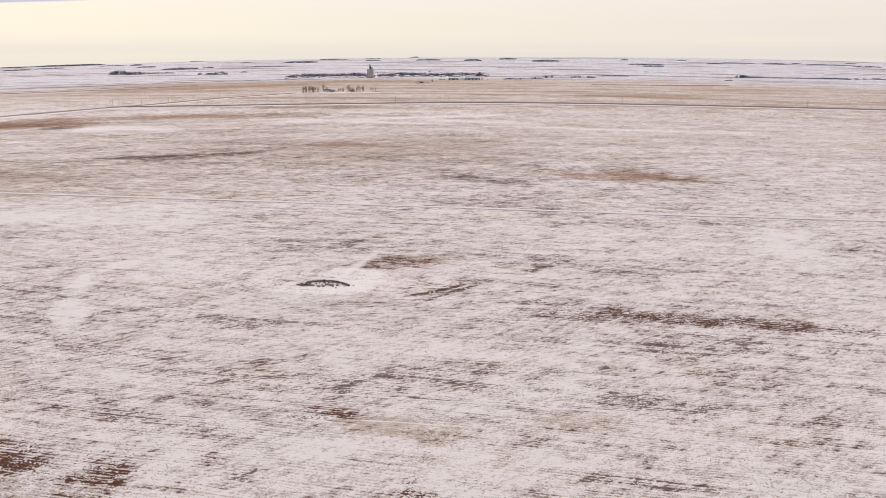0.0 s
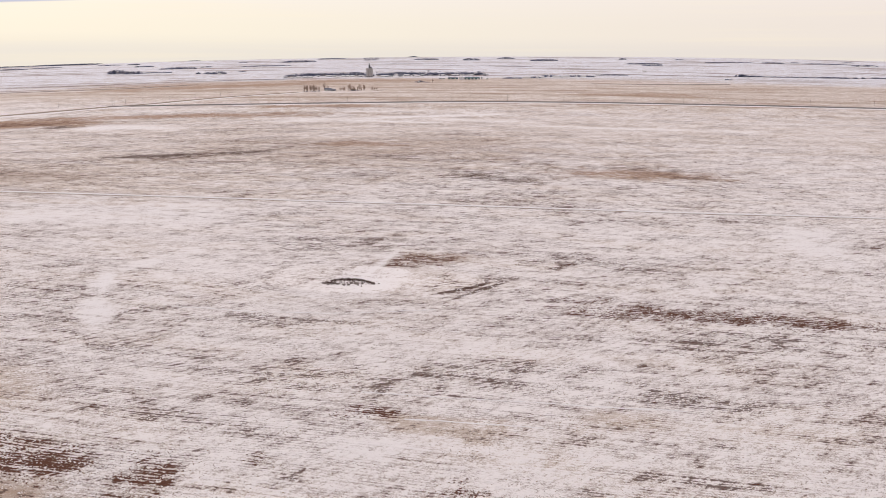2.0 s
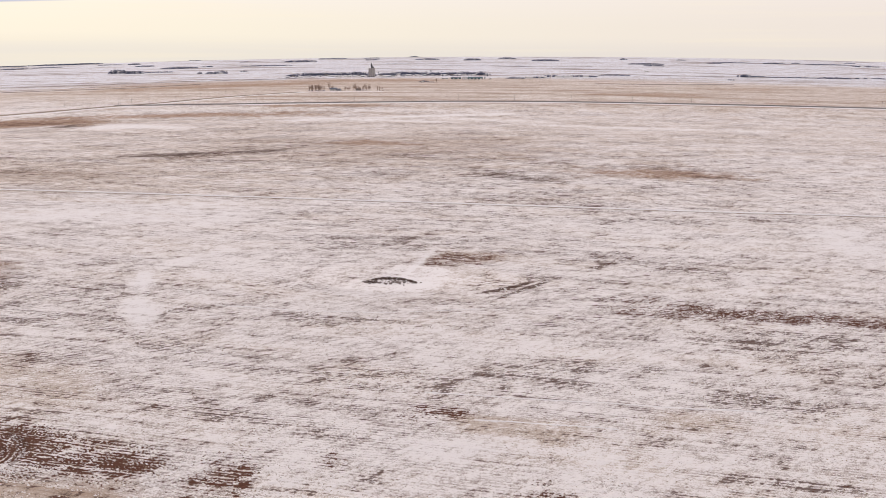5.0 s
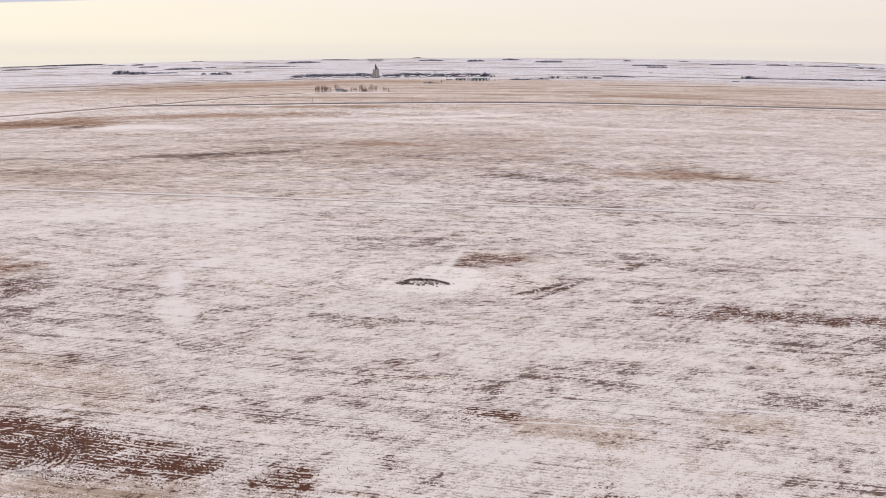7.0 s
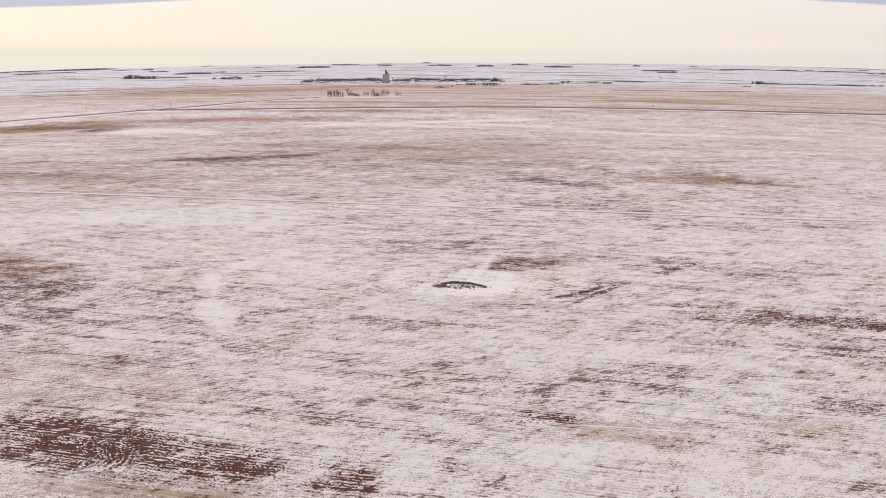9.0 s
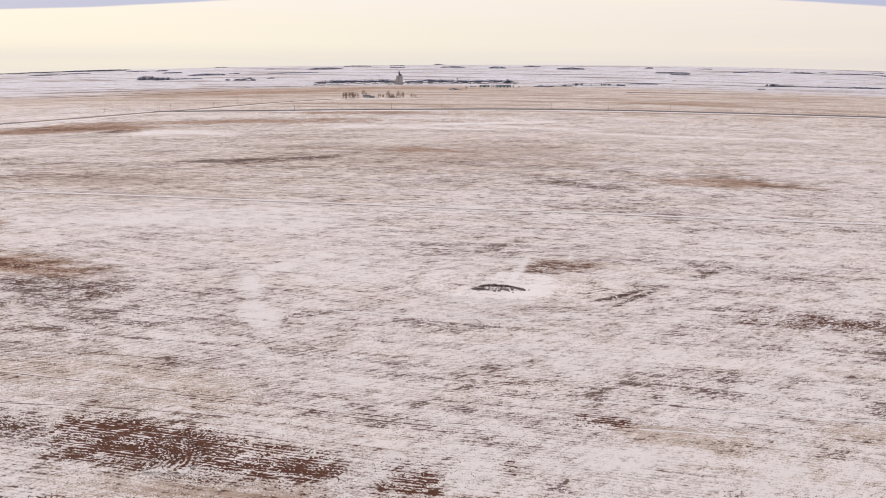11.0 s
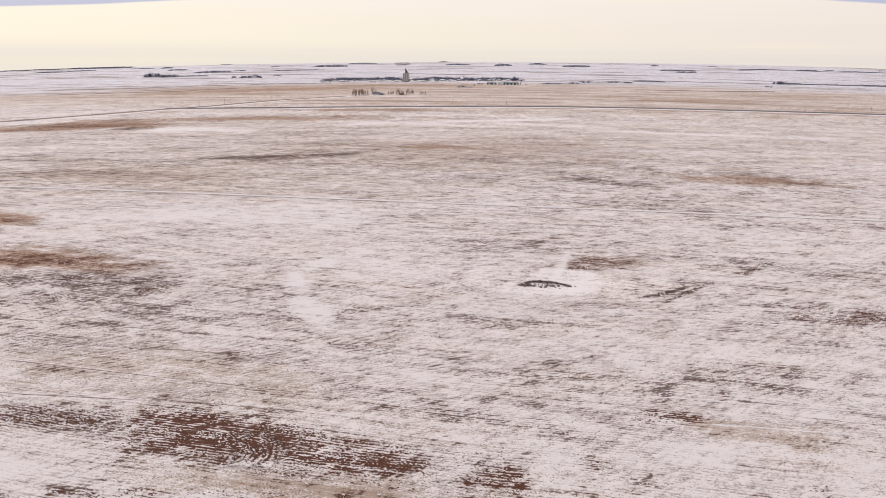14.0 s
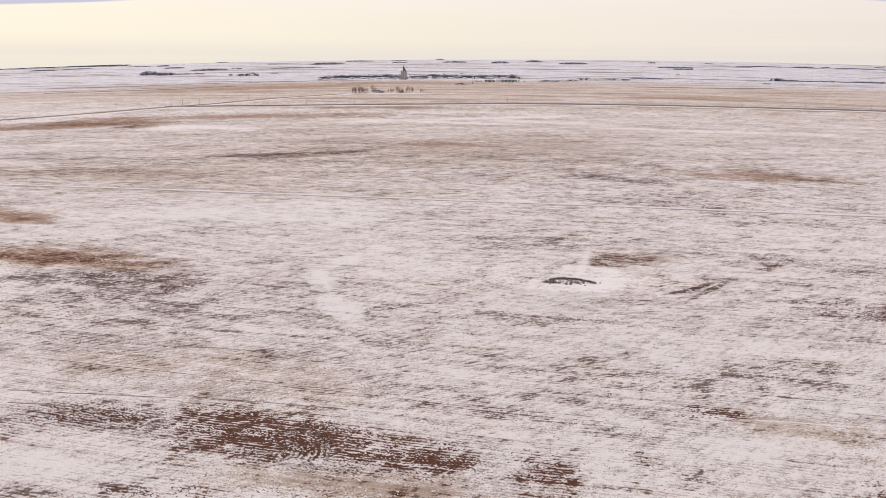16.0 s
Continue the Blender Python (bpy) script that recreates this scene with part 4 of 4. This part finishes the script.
# shelter belts between the streets of the town
for k in range(17):
    x = -478 + 37 * k + town.uniform(-8, 8)
    if abs(x + 227) > 26:
        grove(x, town.choice((2775, 2800, 2860, 2915)) + town.uniform(-6, 6), town.uniform(26, 48), town.uniform(6.5, 9.5))


# ---------------------------------------------------------------- the pothole in the field: reeds and stones
def ground_at(x, y):
    return height(x, y) + float(relief(np.array([float(x)]), np.array([float(y)]))[0])


def reed_bed():
    rng = random.Random(5)
    verts, faces = [], []
    feet = []
    for k in range(3600):
        s = rng.uniform(-1, 1)
        top = 1 - s * s
        x, y = POND[0] - 3.5 + 7.8 * s, POND[1] - 4.5 + 7.0 * top - abs(rng.gauss(0, 1.0)) * (0.5 + 2.2 * top)
        if rng.random() < 0.16:
            x, y = POND[0] - 7.5 + rng.gauss(0, 1.6), POND[1] - 4.5 + rng.gauss(0, 0.8)
        feet.append((x, y))
    fx, fy = np.array(feet).T
    gaps = fractal(fx / 1.3, fy / 1.3, 2)
    for x, y, z, gap in zip(fx, fy, land(fx, fy) + relief(fx, fy), gaps):
        if gap < 0.42:
            continue
        tip = Vector((rng.gauss(0, 0.22), rng.gauss(0, 0.22), rng.uniform(0.2, 0.6)))
        b, w = rng.uniform(0, math.pi), 0.08
        n = len(verts)
        side = Vector((math.cos(b), math.sin(b), 0)) * w
        foot = Vector((x, y, z - 0.1))
        verts.extend([foot - side, foot + side, foot + tip])
        faces.append((n, n + 1, n + 2))
    return tagged(part_from("reed_bed", verts, faces, REED), "dark crescent of dead reeds in the pothole", "reeds", kind="stuff")


def stone(x, y, size, seed):
    rng = random.Random(seed)
    bm = bmesh.new()
    bmesh.ops.create_icosphere(bm, subdivisions=2, radius=1.0)
    for v in bm.verts:
        v.co *= 1 + 0.28 * (noise.noise(v.co * 1.3 + Vector((seed * 3.1, 0, 0))))
        v.co = Vector((v.co.x * 1.25, v.co.y, v.co.z * 0.7))
    bmesh.ops.scale(bm, vec=(size, size, size), verts=bm.verts[:])
    bmesh.ops.translate(bm, vec=(0, 0, size * 0.3), verts=bm.verts[:])
    ob = part("stone", bm, STONE)
    ob.matrix_basis = Matrix.Translation((x, y, ground_at(x, y))) @ Matrix.Rotation(rng.uniform(0, 6), 4, "Z")
    return tagged(ob, "rounded brown field stone half sunk in snow", "stone", "stones round the pothole")


reed_bed()
stones = random.Random(9)
for k in range(26):
    stone(POND[0] - 3.0 + stones.uniform(-8, 8.5), POND[1] - 5.5 + stones.gauss(0, 1.5), stones.uniform(0.22, 0.55), k)


# ---------------------------------------------------------------- clods, snow lumps and stubble on the near field
def scatter(name, kinds, bias, count, across, tall, material, label, category, seed):
    """Low uneven humps lying along the rows, thick where the ground cover asks for them. Too many to count."""
    rng = np.random.RandomState(seed)
    x, y = rng.uniform(-190, 130, count * 14), 112 + 210 * rng.rand(count * 14) ** 1.35
    want = bias + sum(w * cover(k, x, y) for k, w in kinds.items())
    u, v = row_space(x, y)
    want = want * np.clip(3.2 * (fractal(u / 6.0 + seed, v / 1.7, 3) - 0.38), 0, 1.6)
    keep = rng.rand(len(x)) < want * np.clip((325 - y) / 130, 0, 1)
    x, y, u, v = x[keep][:count], y[keep][:count], u[keep][:count], v[keep][:count]
    n = len(x)
    long_ = across * (0.6 + 1.0 * rng.rand(n)) * (0.8 + y / 400)
    deep, up = long_ * (0.28 + 0.3 * rng.rand(n)), tall * (0.5 + rng.rand(n))
    z = land(x, y) + relief(x, y)
    turn = ROW_TURN + 0.16 * rng.randn(n)
    verts = np.zeros((n, 8, 3))
    for k in range(7):
        a = 2 * np.pi * k / 7
        r = 0.75 + 0.5 * rng.rand(n)
        px, py = np.cos(a) * long_ * r, np.sin(a) * deep * r
        verts[:, k] = np.stack([x + px * np.cos(turn) - py * np.sin(turn), y + px * np.sin(turn) + py * np.cos(turn), z - 0.05], 1)
    verts[:, 7] = np.stack([x + 0.3 * long_ * rng.randn(n) * 0.4, y + 0.2 * deep * rng.randn(n), z + up], 1)
    faces = np.array([(k, (k + 1) % 7, 7) for k in range(7)])
    faces = (faces[None] + 8 * np.arange(n)[:, None, None]).reshape(-1, 3)
    ob = part_from(name, verts.reshape(-1, 3), faces.tolist(), material, None, "", False)
    return tagged(ob, label, category, kind="stuff")


scatter("soil_clods", {"soil": 1.1, "drift": -0.8}, -0.2, 24000, 0.2, 0.13, CLOD, "dark brown soil clods along the seed rows", "soil", 1)
scatter("snow_lumps", {"soil": 0.3, "dark": 0.5}, 0.06, 34000, 0.2, 0.13, LUMP, "small wind-packed snow lumps between the rows", "snow", 2)
scatter("stubble", {"straw": 0.5, "dark": 0.5, "soil": 0.2, "drift": -0.5}, 0.08, 36000, 0.13, 0.1, STRAW, "short straw stubble poking through the snow", "stubble", 3)
